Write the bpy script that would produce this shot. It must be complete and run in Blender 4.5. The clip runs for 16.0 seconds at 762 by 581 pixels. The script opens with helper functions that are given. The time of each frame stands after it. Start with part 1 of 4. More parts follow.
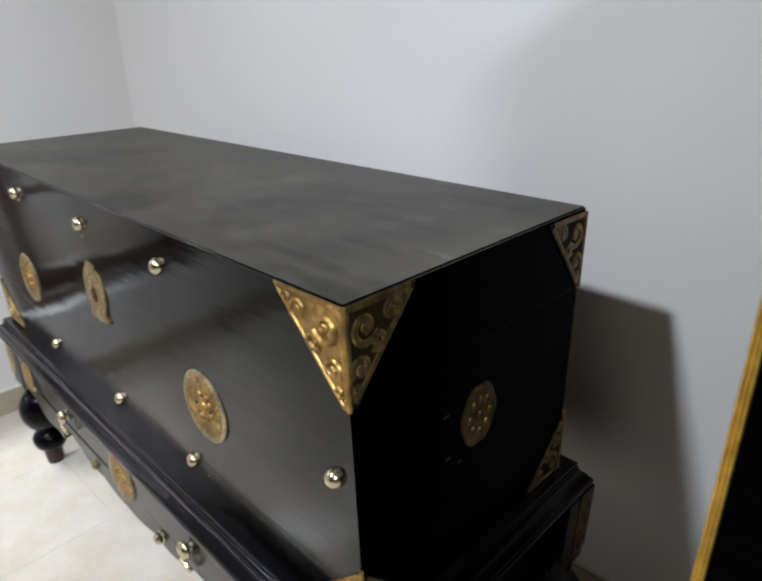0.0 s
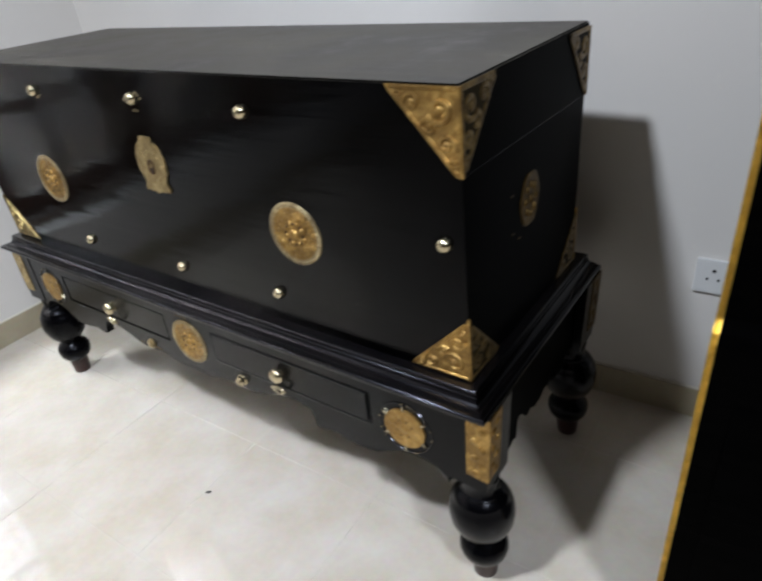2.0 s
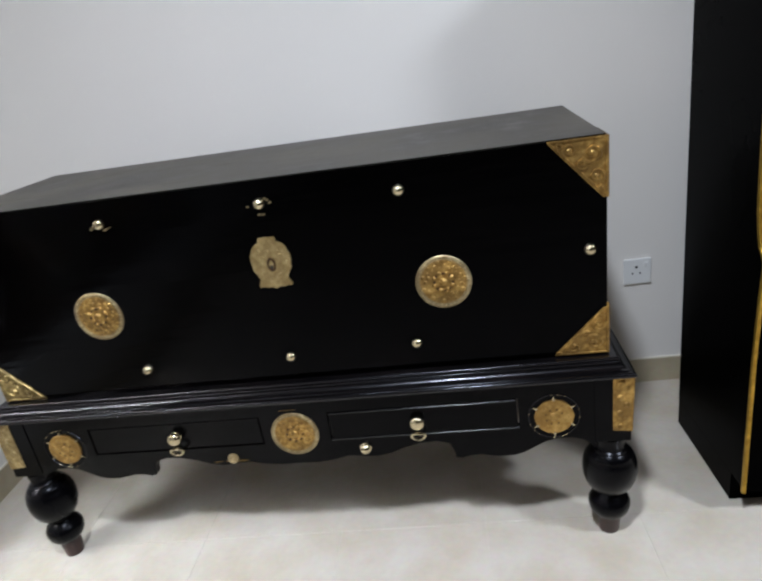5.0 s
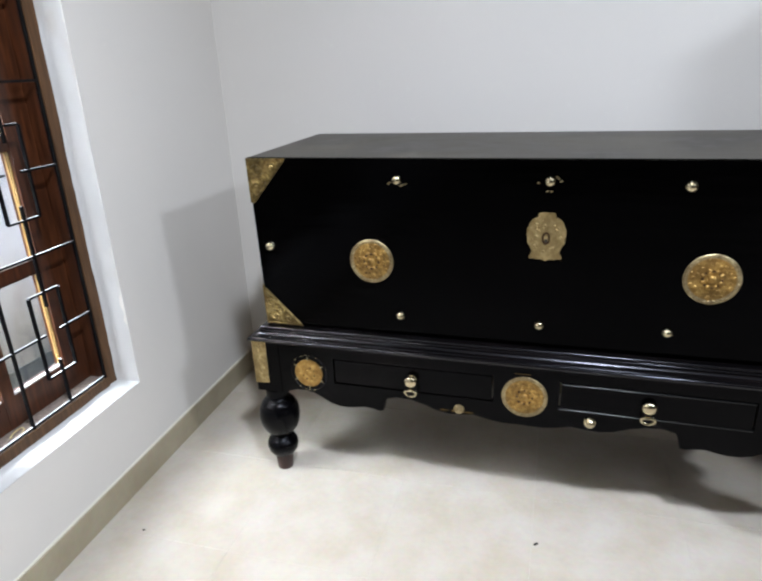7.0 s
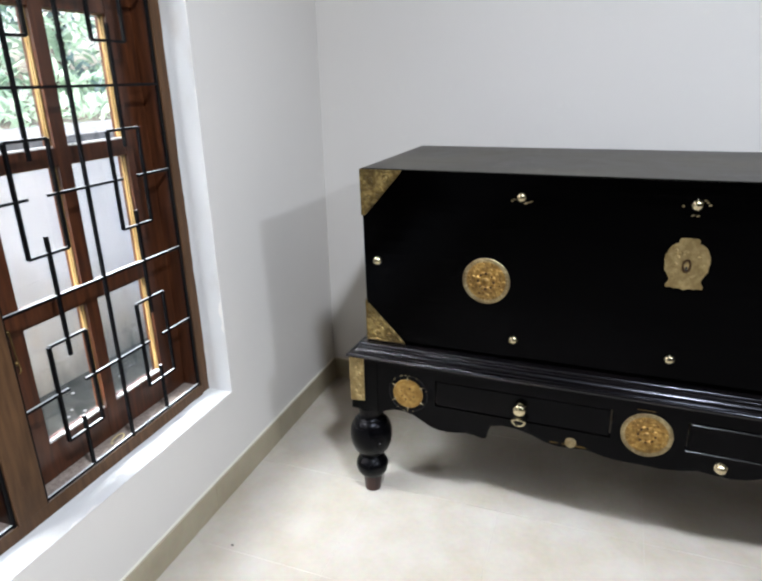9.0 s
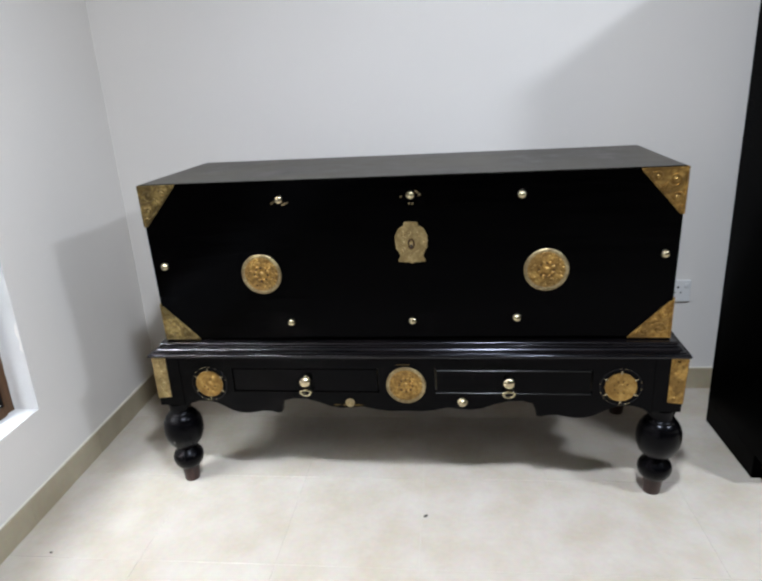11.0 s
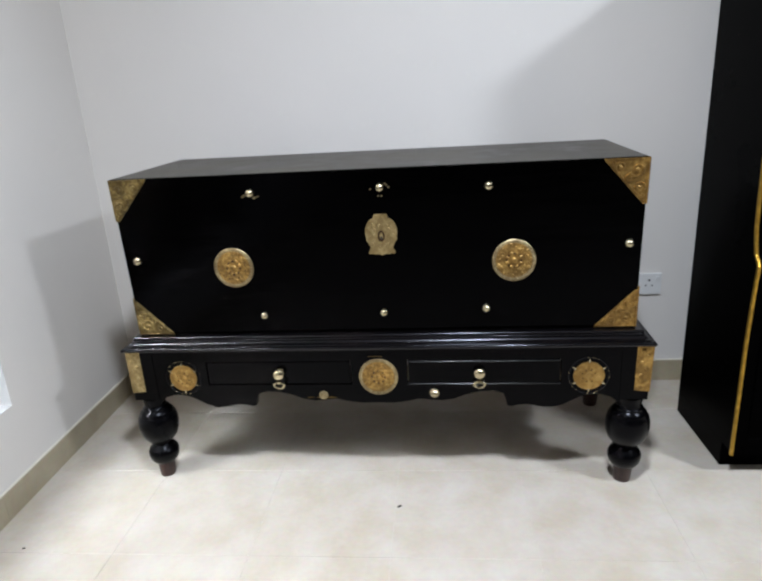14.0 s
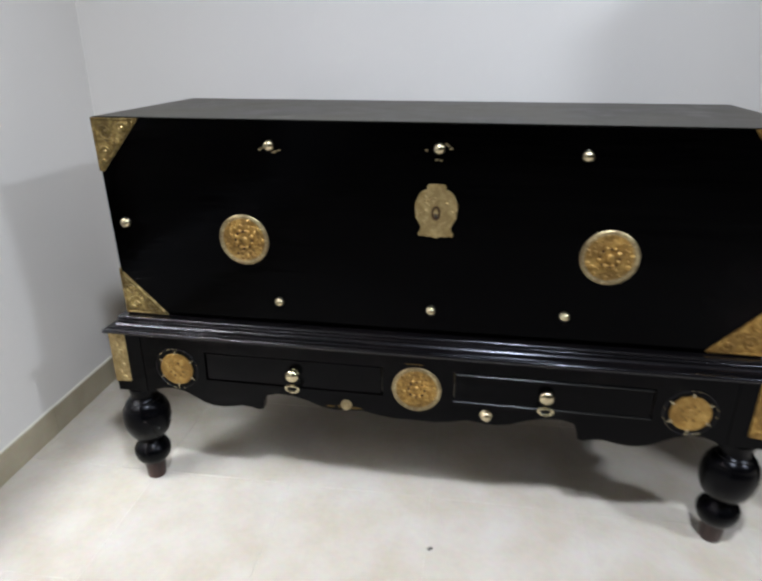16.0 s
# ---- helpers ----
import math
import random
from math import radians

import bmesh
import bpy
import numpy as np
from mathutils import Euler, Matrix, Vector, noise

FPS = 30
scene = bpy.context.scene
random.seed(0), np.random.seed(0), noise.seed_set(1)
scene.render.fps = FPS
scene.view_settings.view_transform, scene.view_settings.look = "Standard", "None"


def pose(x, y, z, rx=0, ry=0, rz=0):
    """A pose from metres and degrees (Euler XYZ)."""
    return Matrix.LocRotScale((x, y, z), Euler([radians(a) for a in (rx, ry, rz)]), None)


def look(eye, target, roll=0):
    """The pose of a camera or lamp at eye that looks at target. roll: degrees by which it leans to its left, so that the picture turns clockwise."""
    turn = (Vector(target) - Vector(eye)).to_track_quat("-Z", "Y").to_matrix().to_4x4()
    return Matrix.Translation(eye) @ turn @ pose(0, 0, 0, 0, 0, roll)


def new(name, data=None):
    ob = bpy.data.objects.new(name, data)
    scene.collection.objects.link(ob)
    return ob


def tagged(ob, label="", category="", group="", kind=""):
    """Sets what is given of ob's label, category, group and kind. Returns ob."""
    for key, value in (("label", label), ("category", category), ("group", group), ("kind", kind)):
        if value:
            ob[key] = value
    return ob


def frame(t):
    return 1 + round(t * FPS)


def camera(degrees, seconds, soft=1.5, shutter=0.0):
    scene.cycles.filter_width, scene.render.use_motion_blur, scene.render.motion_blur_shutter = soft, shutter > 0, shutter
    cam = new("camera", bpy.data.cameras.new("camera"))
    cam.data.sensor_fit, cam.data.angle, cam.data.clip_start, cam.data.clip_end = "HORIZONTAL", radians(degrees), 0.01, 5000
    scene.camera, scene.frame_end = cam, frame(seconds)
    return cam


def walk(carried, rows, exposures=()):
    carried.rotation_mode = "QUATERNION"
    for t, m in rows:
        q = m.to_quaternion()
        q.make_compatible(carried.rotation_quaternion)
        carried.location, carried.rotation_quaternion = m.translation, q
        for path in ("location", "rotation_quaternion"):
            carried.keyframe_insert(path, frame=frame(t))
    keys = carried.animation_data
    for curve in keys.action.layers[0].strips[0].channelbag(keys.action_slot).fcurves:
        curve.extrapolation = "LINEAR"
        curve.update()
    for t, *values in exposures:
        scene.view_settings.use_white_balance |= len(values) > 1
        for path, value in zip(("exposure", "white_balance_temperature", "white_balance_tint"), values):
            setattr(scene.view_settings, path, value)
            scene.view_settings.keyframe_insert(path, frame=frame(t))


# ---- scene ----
cam = camera(64.7, 16.0, soft=2.4, shutter=0.5)
PATH = [
    (0, (1.146, -0.393, 1.251), (-0.121, 0.956, 0.491), -0.9),
    (0.5, (1.243, -0.452, 1.243), (-0.11, 0.799, 0.467), -1.4),
    (1, (1.265, -0.538, 1.199), (-0.117, 0.591, 0.297), -3.9),
    (1.5, (1.215, -0.6, 1.183), (0.008, 0.719, 0.286), -4.5),
    (2, (1.101, -0.724, 1.176), (0.088, 0.681, 0.177), -6.0),
    (2.5, (0.99, -0.774, 1.166), (-0.104, 0.588, 0.194), -8.2),
    (3, (0.839, -0.798, 1.165), (-0.074, 0.663, 0.15), -10.9),
    (3.2, (0.788, -0.831, 1.162), (-0.013, 0.739, 0.216), -11.4),
    (5.3, (0.35, -1.294, 1.22), (0.137, 0.561, 0.505), -9.0),
    (5.5, (0.289, -1.335, 1.222), (0.089, 0.524, 0.513), -9.2),
    (6, (0.195, -1.422, 1.244), (-0.219, 0.399, 0.529), -4.5),
    (6.5, (0.157, -1.469, 1.239), (-0.407, 0.31, 0.518), -3.5),
    (7, (0.049, -1.451, 1.234), (-0.484, 0.343, 0.529), -2.6),
    (7.5, (-0.06, -1.439, 1.227), (-0.53, 0.35, 0.466), -2.3),
    (8, (-0.118, -1.434, 1.225), (-0.77, 0.313, 0.501), -2.0),
    (8.5, (-0.141, -1.426, 1.23), (-0.821, 0.318, 0.524), -0.7),
    (9, (-0.14, -1.432, 1.234), (-0.817, 0.328, 0.567), -1.4),
    (9.5, (-0.111, -1.447, 1.234), (-0.614, 0.363, 0.548), -2.0),
    (10, (-0.013, -1.487, 1.244), (-0.39, 0.359, 0.574), -3.5),
    (10.2, (0.03, -1.527, 1.246), (-0.27, 0.33, 0.566), -2.5),
    (12.3, (0.187, -1.678, 1.213), (-0.013, 0.241, 0.688), -3.3),
    (12.5, (0.183, -1.674, 1.222), (-0.015, 0.241, 0.681), -3.3),
    (13, (0.187, -1.672, 1.21), (-0.013, 0.229, 0.622), -3.8),
    (13.5, (0.19, -1.665, 1.218), (-0.017, 0.234, 0.627), -3.5),
    (14, (0.196, -1.664, 1.204), (0.005, 0.229, 0.586), -3.45),
    (14.5, (0.211, -1.647, 1.199), (-0.008, 0.244, 0.585), -3.8),
    (15, (0.209, -1.578, 1.175), (0.016, 0.295, 0.501), -2.4),
    (15.5, (0.174, -1.45, 1.156), (-0.008, 0.403, 0.425), -1.2),
    (16, (0.107, -1.276, 1.149), (-0.166, 0.562, 0.411), -0.1),
]
walk(cam, [(t, look(eye, target, roll)) for t, eye, target, roll in PATH], exposures=[(0, 2.55), (1.5, 2.57), (3, 2.46), (5.5, 2.55), (8.5, 2.65), (9.5, 2.58), (12.5, 2.63), (16, 2.57)])

# ---------------------------------------------------------------- light
world = bpy.data.worlds.new("sky")
scene.world = world
world.use_nodes = True
wn = world.node_tree.nodes
sky = wn.new("ShaderNodeTexSky")
sky.sky_type = "NISHITA"
sky.sun_disc = False
sky.sun_elevation = radians(55)
sky.sun_rotation = radians(227)
sky.air_density, sky.dust_density, sky.ozone_density = 0.8, 4.5, 0.6
wn["Background"].inputs["Strength"].default_value = 0.15
world.node_tree.links.new(sky.outputs["Color"], wn["Background"].inputs["Color"])

sun = new("sun", bpy.data.lights.new("sun", "SUN"))
sun.data.energy, sun.data.angle, sun.data.color = 1.8, radians(30), (0.78, 0.90, 1.0)
sun.matrix_world = look((-4.6, -4.3, 9.1), (0, 0, 0))

LAMPS = [((0.24, -1.225, 2.60), 14.2, 0.19), ((2.52, -1.34, 2.60), 15.2, 0.38)]
for place, watts, across in LAMPS:
    lamp = new("ceiling_lamp", bpy.data.lights.new("ceiling_lamp", "AREA"))
    lamp.data.shape, lamp.data.size, lamp.data.energy, lamp.data.color = "DISK", across, watts, (0.782, 0.868, 1.0)
    lamp.location = place


# ---------------------------------------------------------------- materials
def material(name, colour, rough=0.5, metal=0.0, spec=0.5):
    """A principled material; returns it with its nodes, links and shader."""
    m = bpy.data.materials.new(name)
    m.use_nodes = True
    n, l = m.node_tree.nodes, m.node_tree.links
    b = n["Principled BSDF"]
    b.inputs["Base Color"].default_value = (*colour, 1)
    b.inputs["Roughness"].default_value = rough
    b.inputs["Metallic"].default_value = metal
    b.inputs["Specular IOR Level"].default_value = spec
    return m, n, l, b


def noise_node(n, l, scale, detail=4.0, stretch=(1, 1, 1), rough=0.55, kind="Object"):
    co, mp, tx = n.new("ShaderNodeTexCoord"), n.new("ShaderNodeMapping"), n.new("ShaderNodeTexNoise")
    mp.inputs["Scale"].default_value = stretch
    tx.inputs["Scale"].default_value, tx.inputs["Detail"].default_value = scale, detail
    tx.inputs["Roughness"].default_value = rough
    l.new(co.outputs[kind], mp.inputs["Vector"])
    l.new(mp.outputs["Vector"], tx.inputs["Vector"])
    return tx


def ramp(n, l, source, stops):
    r = n.new("ShaderNodeValToRGB")
    e = r.color_ramp.elements
    while len(e) < len(stops):
        e.new(0.5)
    for k, (at, colour) in zip(e, stops):
        k.position, k.color = at, (*colour, 1)
    l.new(source, r.inputs["Fac"])
    return r


def mix(n, l, fac, a, b, mode="MIX"):
    x = n.new("ShaderNodeMix")
    x.data_type, x.blend_type = "RGBA", mode
    for value, slot in ((fac, x.inputs[0]), (a, x.inputs[6]), (b, x.inputs[7])):
        if isinstance(value, (int, float)):
            slot.default_value = value
        elif isinstance(value, tuple):
            slot.default_value = (*value, 1)
        else:
            l.new(value, slot)
    return x.outputs[2]


def bump(n, l, b, height, strength, distance):
    bp = n.new("ShaderNodeBump")
    bp.inputs["Strength"].default_value, bp.inputs["Distance"].default_value = strength, distance
    l.new(height, bp.inputs["Height"])
    l.new(bp.outputs["Normal"], b.inputs["Normal"])
    return bp


def grey(v):
    return (v, v, v)


def make_lacquer(name, base, worn, rough, spread, ior, relief=0.05, tint=(1, 1, 1), warp=0.0):
    m, n, l, b = material(name, base, rough)
    b.inputs["Specular Tint"].default_value = (*tint, 1)
    b.inputs["IOR"].default_value = ior
    grain = noise_node(n, l, 5, 6, (1.2, 14, 14))
    blot = noise_node(n, l, 3.5, 5)
    tone = mix(n, l, ramp(n, l, grain.outputs["Fac"], [(0.45, grey(0)), (0.8, grey(1))]).outputs["Color"], base, worn)
    l.new(tone, b.inputs["Base Color"])
    r = n.new("ShaderNodeMapRange")
    r.inputs["To Min"].default_value, r.inputs["To Max"].default_value = rough - spread, rough + spread
    l.new(blot.outputs["Fac"], r.inputs["Value"])
    l.new(r.outputs["Result"], b.inputs["Roughness"])
    fine = bump(n, l, b, grain.outputs["Fac"], relief, 0.004)
    if warp:
        # boards that have moved: a slow waviness of the whole panel
        slow = n.new("ShaderNodeBump")
        slow.inputs["Strength"].default_value, slow.inputs["Distance"].default_value = 1.0, warp
        l.new(noise_node(n, l, 2.3, 1.0, (1, 1, 1.6)).outputs["Fac"], slow.inputs["Height"])
        # brush strokes drawn along the boards
        brush = n.new("ShaderNodeBump")
        brush.inputs["Strength"].default_value, brush.inputs["Distance"].default_value = 1.0, 0.0010
        l.new(noise_node(n, l, 1.5, 3, (1, 1, 13), 0.5).outputs["Fac"], brush.inputs["Height"])
        l.new(slow.outputs["Normal"], brush.inputs["Normal"])
        l.new(brush.outputs["Normal"], fine.inputs["Normal"])
    return m


LACQUER = make_lacquer("black_lacquer", (0.0001, 0.0001, 0.0001), (0.0005, 0.0004, 0.0004), 0.15, 0.07, 1.36, tint=(0.11, 0.11, 0.13), warp=0.006)


def make_worn_top():
    """Dulled lacquer: cloudy wear, faint streaks along the boards and a few pale scuffs."""
    m, n, l, b = material("worn_lacquer", (0.02, 0.019, 0.017), 0.4)
    b.inputs["IOR"].default_value = 1.36
    b.inputs["Specular Tint"].default_value = (1.0, 0.93, 0.87, 1)
    cloud, streak, scuff, fine = noise_node(n, l, 4.5, 9, rough=0.68), noise_node(n, l, 3, 6, (0.7, 18, 1)), noise_node(n, l, 9, 3), noise_node(n, l, 90, 3)
    tone = mix(n, l, ramp(n, l, cloud.outputs["Fac"], [(0.40, grey(0)), (0.62, grey(1))]).outputs["Color"], (0.013, 0.011, 0.008), (0.085, 0.077, 0.062))
    tone = mix(n, l, ramp(n, l, streak.outputs["Fac"], [(0.45, grey(0)), (0.66, grey(0.75))]).outputs["Color"], tone, (0.045, 0.037, 0.029))
    tone = mix(n, l, ramp(n, l, scuff.outputs["Fac"], [(0.74, grey(0)), (0.78, grey(0.5))]).outputs["Color"], tone, (0.13, 0.125, 0.115))
    l.new(tone, b.inputs["Base Color"])
    r = n.new("ShaderNodeMapRange")
    r.inputs["To Min"].default_value, r.inputs["To Max"].default_value = 0.15, 0.75
    l.new(cloud.outputs["Fac"], r.inputs["Value"])
    l.new(r.outputs["Result"], b.inputs["Roughness"])
    bump(n, l, b, fine.outputs["Fac"], 0.06, 0.002)
    return m


LACQUER_TOP = make_worn_top()
LACQUER_STAND = make_lacquer("stand_lacquer", (0.0003, 0.0003, 0.0003), (0.0011, 0.0008, 0.0008), 0.25, 0.07, 1.40, tint=(0.20, 0.20, 0.225))
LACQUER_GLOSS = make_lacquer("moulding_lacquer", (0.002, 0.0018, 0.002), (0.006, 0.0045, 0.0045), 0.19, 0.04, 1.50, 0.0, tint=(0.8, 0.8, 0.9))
# glossier lacquer, so that the right drawer's edges catch a highlight
LACQUER_EDGE = make_lacquer("glossy_lacquer_edge", (0.004, 0.004, 0.004), (0.012, 0.011, 0.011), 0.20, 0.04, 1.5, 0.0)
LACQUER_LEG = make_lacquer("leg_lacquer", (0.0009, 0.0009, 0.0012), (0.0025, 0.0021, 0.0024), 0.25, 0.08, 1.30, tint=(0.40, 0.40, 0.43))
# chest ends and side aprons: shade put into a darker, less reflective lacquer
LACQUER_SHADED_END = make_lacquer("shaded_end_lacquer", (0.0002, 0.0002, 0.0002), (0.0006, 0.0005, 0.0005), 0.30, 0.06, 1.05)
LACQUER_CABINET = make_lacquer("cabinet_lacquer", (0.0004, 0.0004, 0.0004), (0.0009, 0.0008, 0.0008), 0.26, 0.05, 1.06, tint=(0.4, 0.4, 0.4))


def make_brass(name, low, high, dirt_shade, rough, scale):
    m, n, l, b = material(name, high, rough, 1.0)
    a, c = noise_node(n, l, scale, 5), noise_node(n, l, scale * 0.25, 3)
    tone = mix(n, l, ramp(n, l, a.outputs["Fac"], [(0.35, grey(0)), (0.65, grey(1))]).outputs["Color"], low, high)
    tone = mix(n, l, ramp(n, l, c.outputs["Fac"], [(0.42, grey(0.75)), (0.62, grey(0))]).outputs["Color"], tone, dirt_shade)
    l.new(tone, b.inputs["Base Color"])
    b.inputs["Metallic"].default_value = 0.85
    bump(n, l, b, a.outputs["Fac"], 0.35, 0.004)
    return m


BRASS = make_brass("chased_brass", (0.28, 0.152, 0.036), (0.53, 0.335, 0.105), (0.18, 0.105, 0.034), 0.38, 90)
BRASS_RIM = make_brass("pale_brass_rim", (0.31, 0.24, 0.125), (0.50, 0.405, 0.235), (0.20, 0.145, 0.075), 0.36, 120)
BRASS_PALE = make_brass("dull_brass", (0.33, 0.235, 0.10), (0.50, 0.385, 0.19), (0.24, 0.17, 0.072), 0.42, 90)
POLISHED = material("polished_brass", (0.54, 0.465, 0.31), 0.18, 1.0)[0]
BRASS_HOLE = make_brass("brown_piercing", (0.05, 0.025, 0.01), (0.12, 0.06, 0.02), (0.03, 0.015, 0.01), 0.5, 90)
BRASS_OLIVE = make_brass("olive_aged_brass", (0.20, 0.135, 0.045), (0.48, 0.36, 0.15), (0.11, 0.075, 0.03), 0.32, 90)
BRASS_STAR = make_brass("worn_brass", (0.31, 0.175, 0.045), (0.52, 0.335, 0.11), (0.23, 0.13, 0.037), 0.42, 60)
# shade mixed into the brass of end rosettes and rear bands; also dull scuffs
BRASS_END = make_brass("shaded_dark_brass", (0.085, 0.050, 0.013), (0.18, 0.112, 0.034), (0.05, 0.030, 0.009), 0.45, 90)
# patina and shade together, for the plates' end faces; also small dull fittings
BRASS_DARK = make_brass("tarnished_shaded_brass", (0.16, 0.10, 0.032), (0.30, 0.20, 0.07), (0.09, 0.058, 0.022), 0.36, 90)
GILT = make_brass("gilt_strip", (0.48, 0.285, 0.035), (0.80, 0.53, 0.10), (0.52, 0.32, 0.055), 0.34, 60)


def make_plaster(name, colour, smear=0.0):
    m, n, l, b = material(name, colour, 0.6, spec=0.3)
    fine, wide = noise_node(n, l, 220, 3), noise_node(n, l, 1.6, 4)
    tone = mix(n, l, wide.outputs["Fac"], tuple(c * 0.965 for c in colour), tuple(min(1, c * 1.03) for c in colour))
    if smear:
        rub = noise_node(n, l, 11, 5, (1, 1, 0.45))
        tone = mix(n, l, ramp(n, l, rub.outputs["Fac"], [(0.52, grey(0)), (0.74, grey(smear))]).outputs["Color"], tone, (0.42, 0.36, 0.30))
    l.new(tone, b.inputs["Base Color"])
    bump(n, l, b, fine.outputs["Fac"], 0.08, 0.003)
    return m


PLASTER = make_plaster("white_wall_paint", (0.712, 0.674, 0.630))
# unseen walls, dark so that lacquer reflections and bounced light stay low
BROWN_PAINT = make_plaster("brown_wall_paint", (0.055, 0.040, 0.028))
# unseen ceiling, darkened to cut the bounce into the shadows
CEILING = make_plaster("ceiling_paint", (0.18, 0.145, 0.10))
REVEAL = make_plaster("fresh_white_plaster", (0.585, 0.575, 0.56), 0.5)


def make_tile(name, light, dark, rough, vary):
    m, n, l, b = material(name, light, rough, spec=0.5)
    info, mp = n.new("ShaderNodeObjectInfo"), n.new("ShaderNodeNewGeometry")
    cloud, speck = n.new("ShaderNodeTexNoise"), n.new("ShaderNodeTexNoise")
    for tx, sc, dt in ((cloud, 6.5, 5), (speck, 60, 4)):
        tx.inputs["Scale"].default_value, tx.inputs["Detail"].default_value = sc, dt
        l.new(mp.outputs["Position"], tx.inputs["Vector"])
    tone = mix(n, l, ramp(n, l, cloud.outputs["Fac"], [(0.35, grey(0)), (0.68, grey(1))]).outputs["Color"], dark, light)
    tone = mix(n, l, 0.10, tone, speck.outputs["Color"], "OVERLAY")
    shift = n.new("ShaderNodeMapRange")
    shift.inputs["To Min"].default_value, shift.inputs["To Max"].default_value = 1 - vary, 1 + vary
    l.new(info.outputs["Random"], shift.inputs["Value"])
    hsv = n.new("ShaderNodeHueSaturation")
    l.new(shift.outputs["Result"], hsv.inputs["Value"])
    l.new(tone, hsv.inputs["Color"])
    l.new(hsv.outputs["Color"], b.inputs["Base Color"])
    bump(n, l, b, cloud.outputs["Fac"], 0.02, 0.004)
    return m


TILE = make_tile("cream_floor_tile", (0.55, 0.502, 0.438), (0.482, 0.418, 0.332), 0.045, 0.0)
SKIRT = make_tile("beige_skirting_tile", (0.43, 0.37, 0.26), (0.35, 0.295, 0.20), 0.3, 0.02)
STRAW = material("dry_straw", (0.46, 0.36, 0.18), 0.5)[0]
STRAW_AT = (-1.290, -0.424, 0.3632)
EDGE_PAINT = material("cream_sealant", (0.72, 0.68, 0.58), 0.5)[0]
GROUT = material("grout", (0.56, 0.52, 0.45), 0.6)[0]


def make_wood(name, low, high, rough, spec=0.5, stretch=(9, 9, 0.9)):
    m, n, l, b = material(name, low, rough, spec=spec)
    grain, blot = noise_node(n, l, 9, 6, stretch), noise_node(n, l, 4, 4)
    tone = mix(n, l, ramp(n, l, grain.outputs["Fac"], [(0.35, grey(0)), (0.68, grey(1))]).outputs["Color"], low, high)
    tone = mix(n, l, ramp(n, l, blot.outputs["Fac"], [(0.45, grey(0)), (0.75, grey(0.5))]).outputs["Color"], tone, tuple(c * 0.45 for c in low))
    l.new(tone, b.inputs["Base Color"])
    bump(n, l, b, grain.outputs["Fac"], 0.12, 0.003)
    return m


WOOD = make_wood("varnished_window_wood", (0.034, 0.0102, 0.0042), (0.088, 0.027, 0.0095), 0.32)
WOOD_FACE = make_wood("plaster_smeared_wood", (0.062, 0.027, 0.009), (0.125, 0.060, 0.024), 0.55, 0.35)
# varnished rebate edges; the daylight on them is put into both colours
WOOD_EDGE = make_wood("daylit_honey_bead", (0.20, 0.12, 0.038), (0.33, 0.215, 0.08), 0.35)
PALE_EDGE = make_wood("daylit_pale_bead", (0.66, 0.63, 0.58), (0.80, 0.78, 0.74), 0.5)
FOOT_WOOD = make_wood("bare_red_wood_foot", (0.018, 0.006, 0.005), (0.045, 0.014, 0.009), 0.4)
SILL_WOOD = make_wood("dusty_sill_wood", (0.19, 0.14, 0.11), (0.34, 0.28, 0.24), 0.6)
IRON = material("black_iron", (0.004, 0.004, 0.0045), 0.34, 0.0)[0]
IRON.node_tree.nodes["Principled BSDF"].inputs["Specular IOR Level"].default_value = 0.1
# window light on top of the grille bars, painted as a pale colour
BAR_GLINT = material("glint_on_iron", (0.55, 0.55, 0.55), 0.6)[0]
PLASTIC = material("white_switch_plastic", (0.69, 0.685, 0.67), 0.35)[0]
DARK = material("dark_hole", (0.012, 0.012, 0.012), 0.7)[0]
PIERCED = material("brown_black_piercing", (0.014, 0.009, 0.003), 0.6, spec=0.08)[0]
SPECK = material("dark_grit", (0.04, 0.035, 0.03), 0.8)[0]

GLASS, *_, gb = material("window_glass", (1, 1, 1), 0.0)
gb.inputs["Transmission Weight"].default_value = 1.0
gb.inputs["IOR"].default_value = 1.45


def make_ground(name, low, high, scale):
    m, n, l, b = material(name, low, 0.85)
    a, c = noise_node(n, l, scale, 8), noise_node(n, l, scale * 0.12, 4)
    tone = mix(n, l, ramp(n, l, a.outputs["Fac"], [(0.3, grey(0)), (0.7, grey(1))]).outputs["Color"], low, high)
    l.new(mix(n, l, ramp(n, l, c.outputs["Fac"], [(0.5, grey(0)), (0.75, grey(0.4))]).outputs["Color"], tone, tuple(v * 0.5 for v in low)), b.inputs["Base Color"])
    bump(n, l, b, a.outputs["Fac"], 0.3, 0.01)
    return m


CONCRETE = make_ground("yard_concrete", (0.20, 0.20, 0.197), (0.32, 0.32, 0.317), 9)
# greenish moss, with the shade beside the house put into the dark tone
MOSSY_SHADED = make_ground("mossy_shaded_concrete", (0.037, 0.04, 0.031), (0.095, 0.098, 0.084), 7)
RENDER, rn, rl, rb = material("stained_shaded_render", (0.16, 0.16, 0.155), 0.8)
co, sep = rn.new("ShaderNodeTexCoord"), rn.new("ShaderNodeSeparateXYZ")
rl.new(co.outputs["Object"], sep.inputs["Vector"])
stain = noise_node(rn, rl, 2.2, 6, (1, 1.6, 0.7))
rise = rn.new("ShaderNodeMath")
rise.operation = "MULTIPLY_ADD"
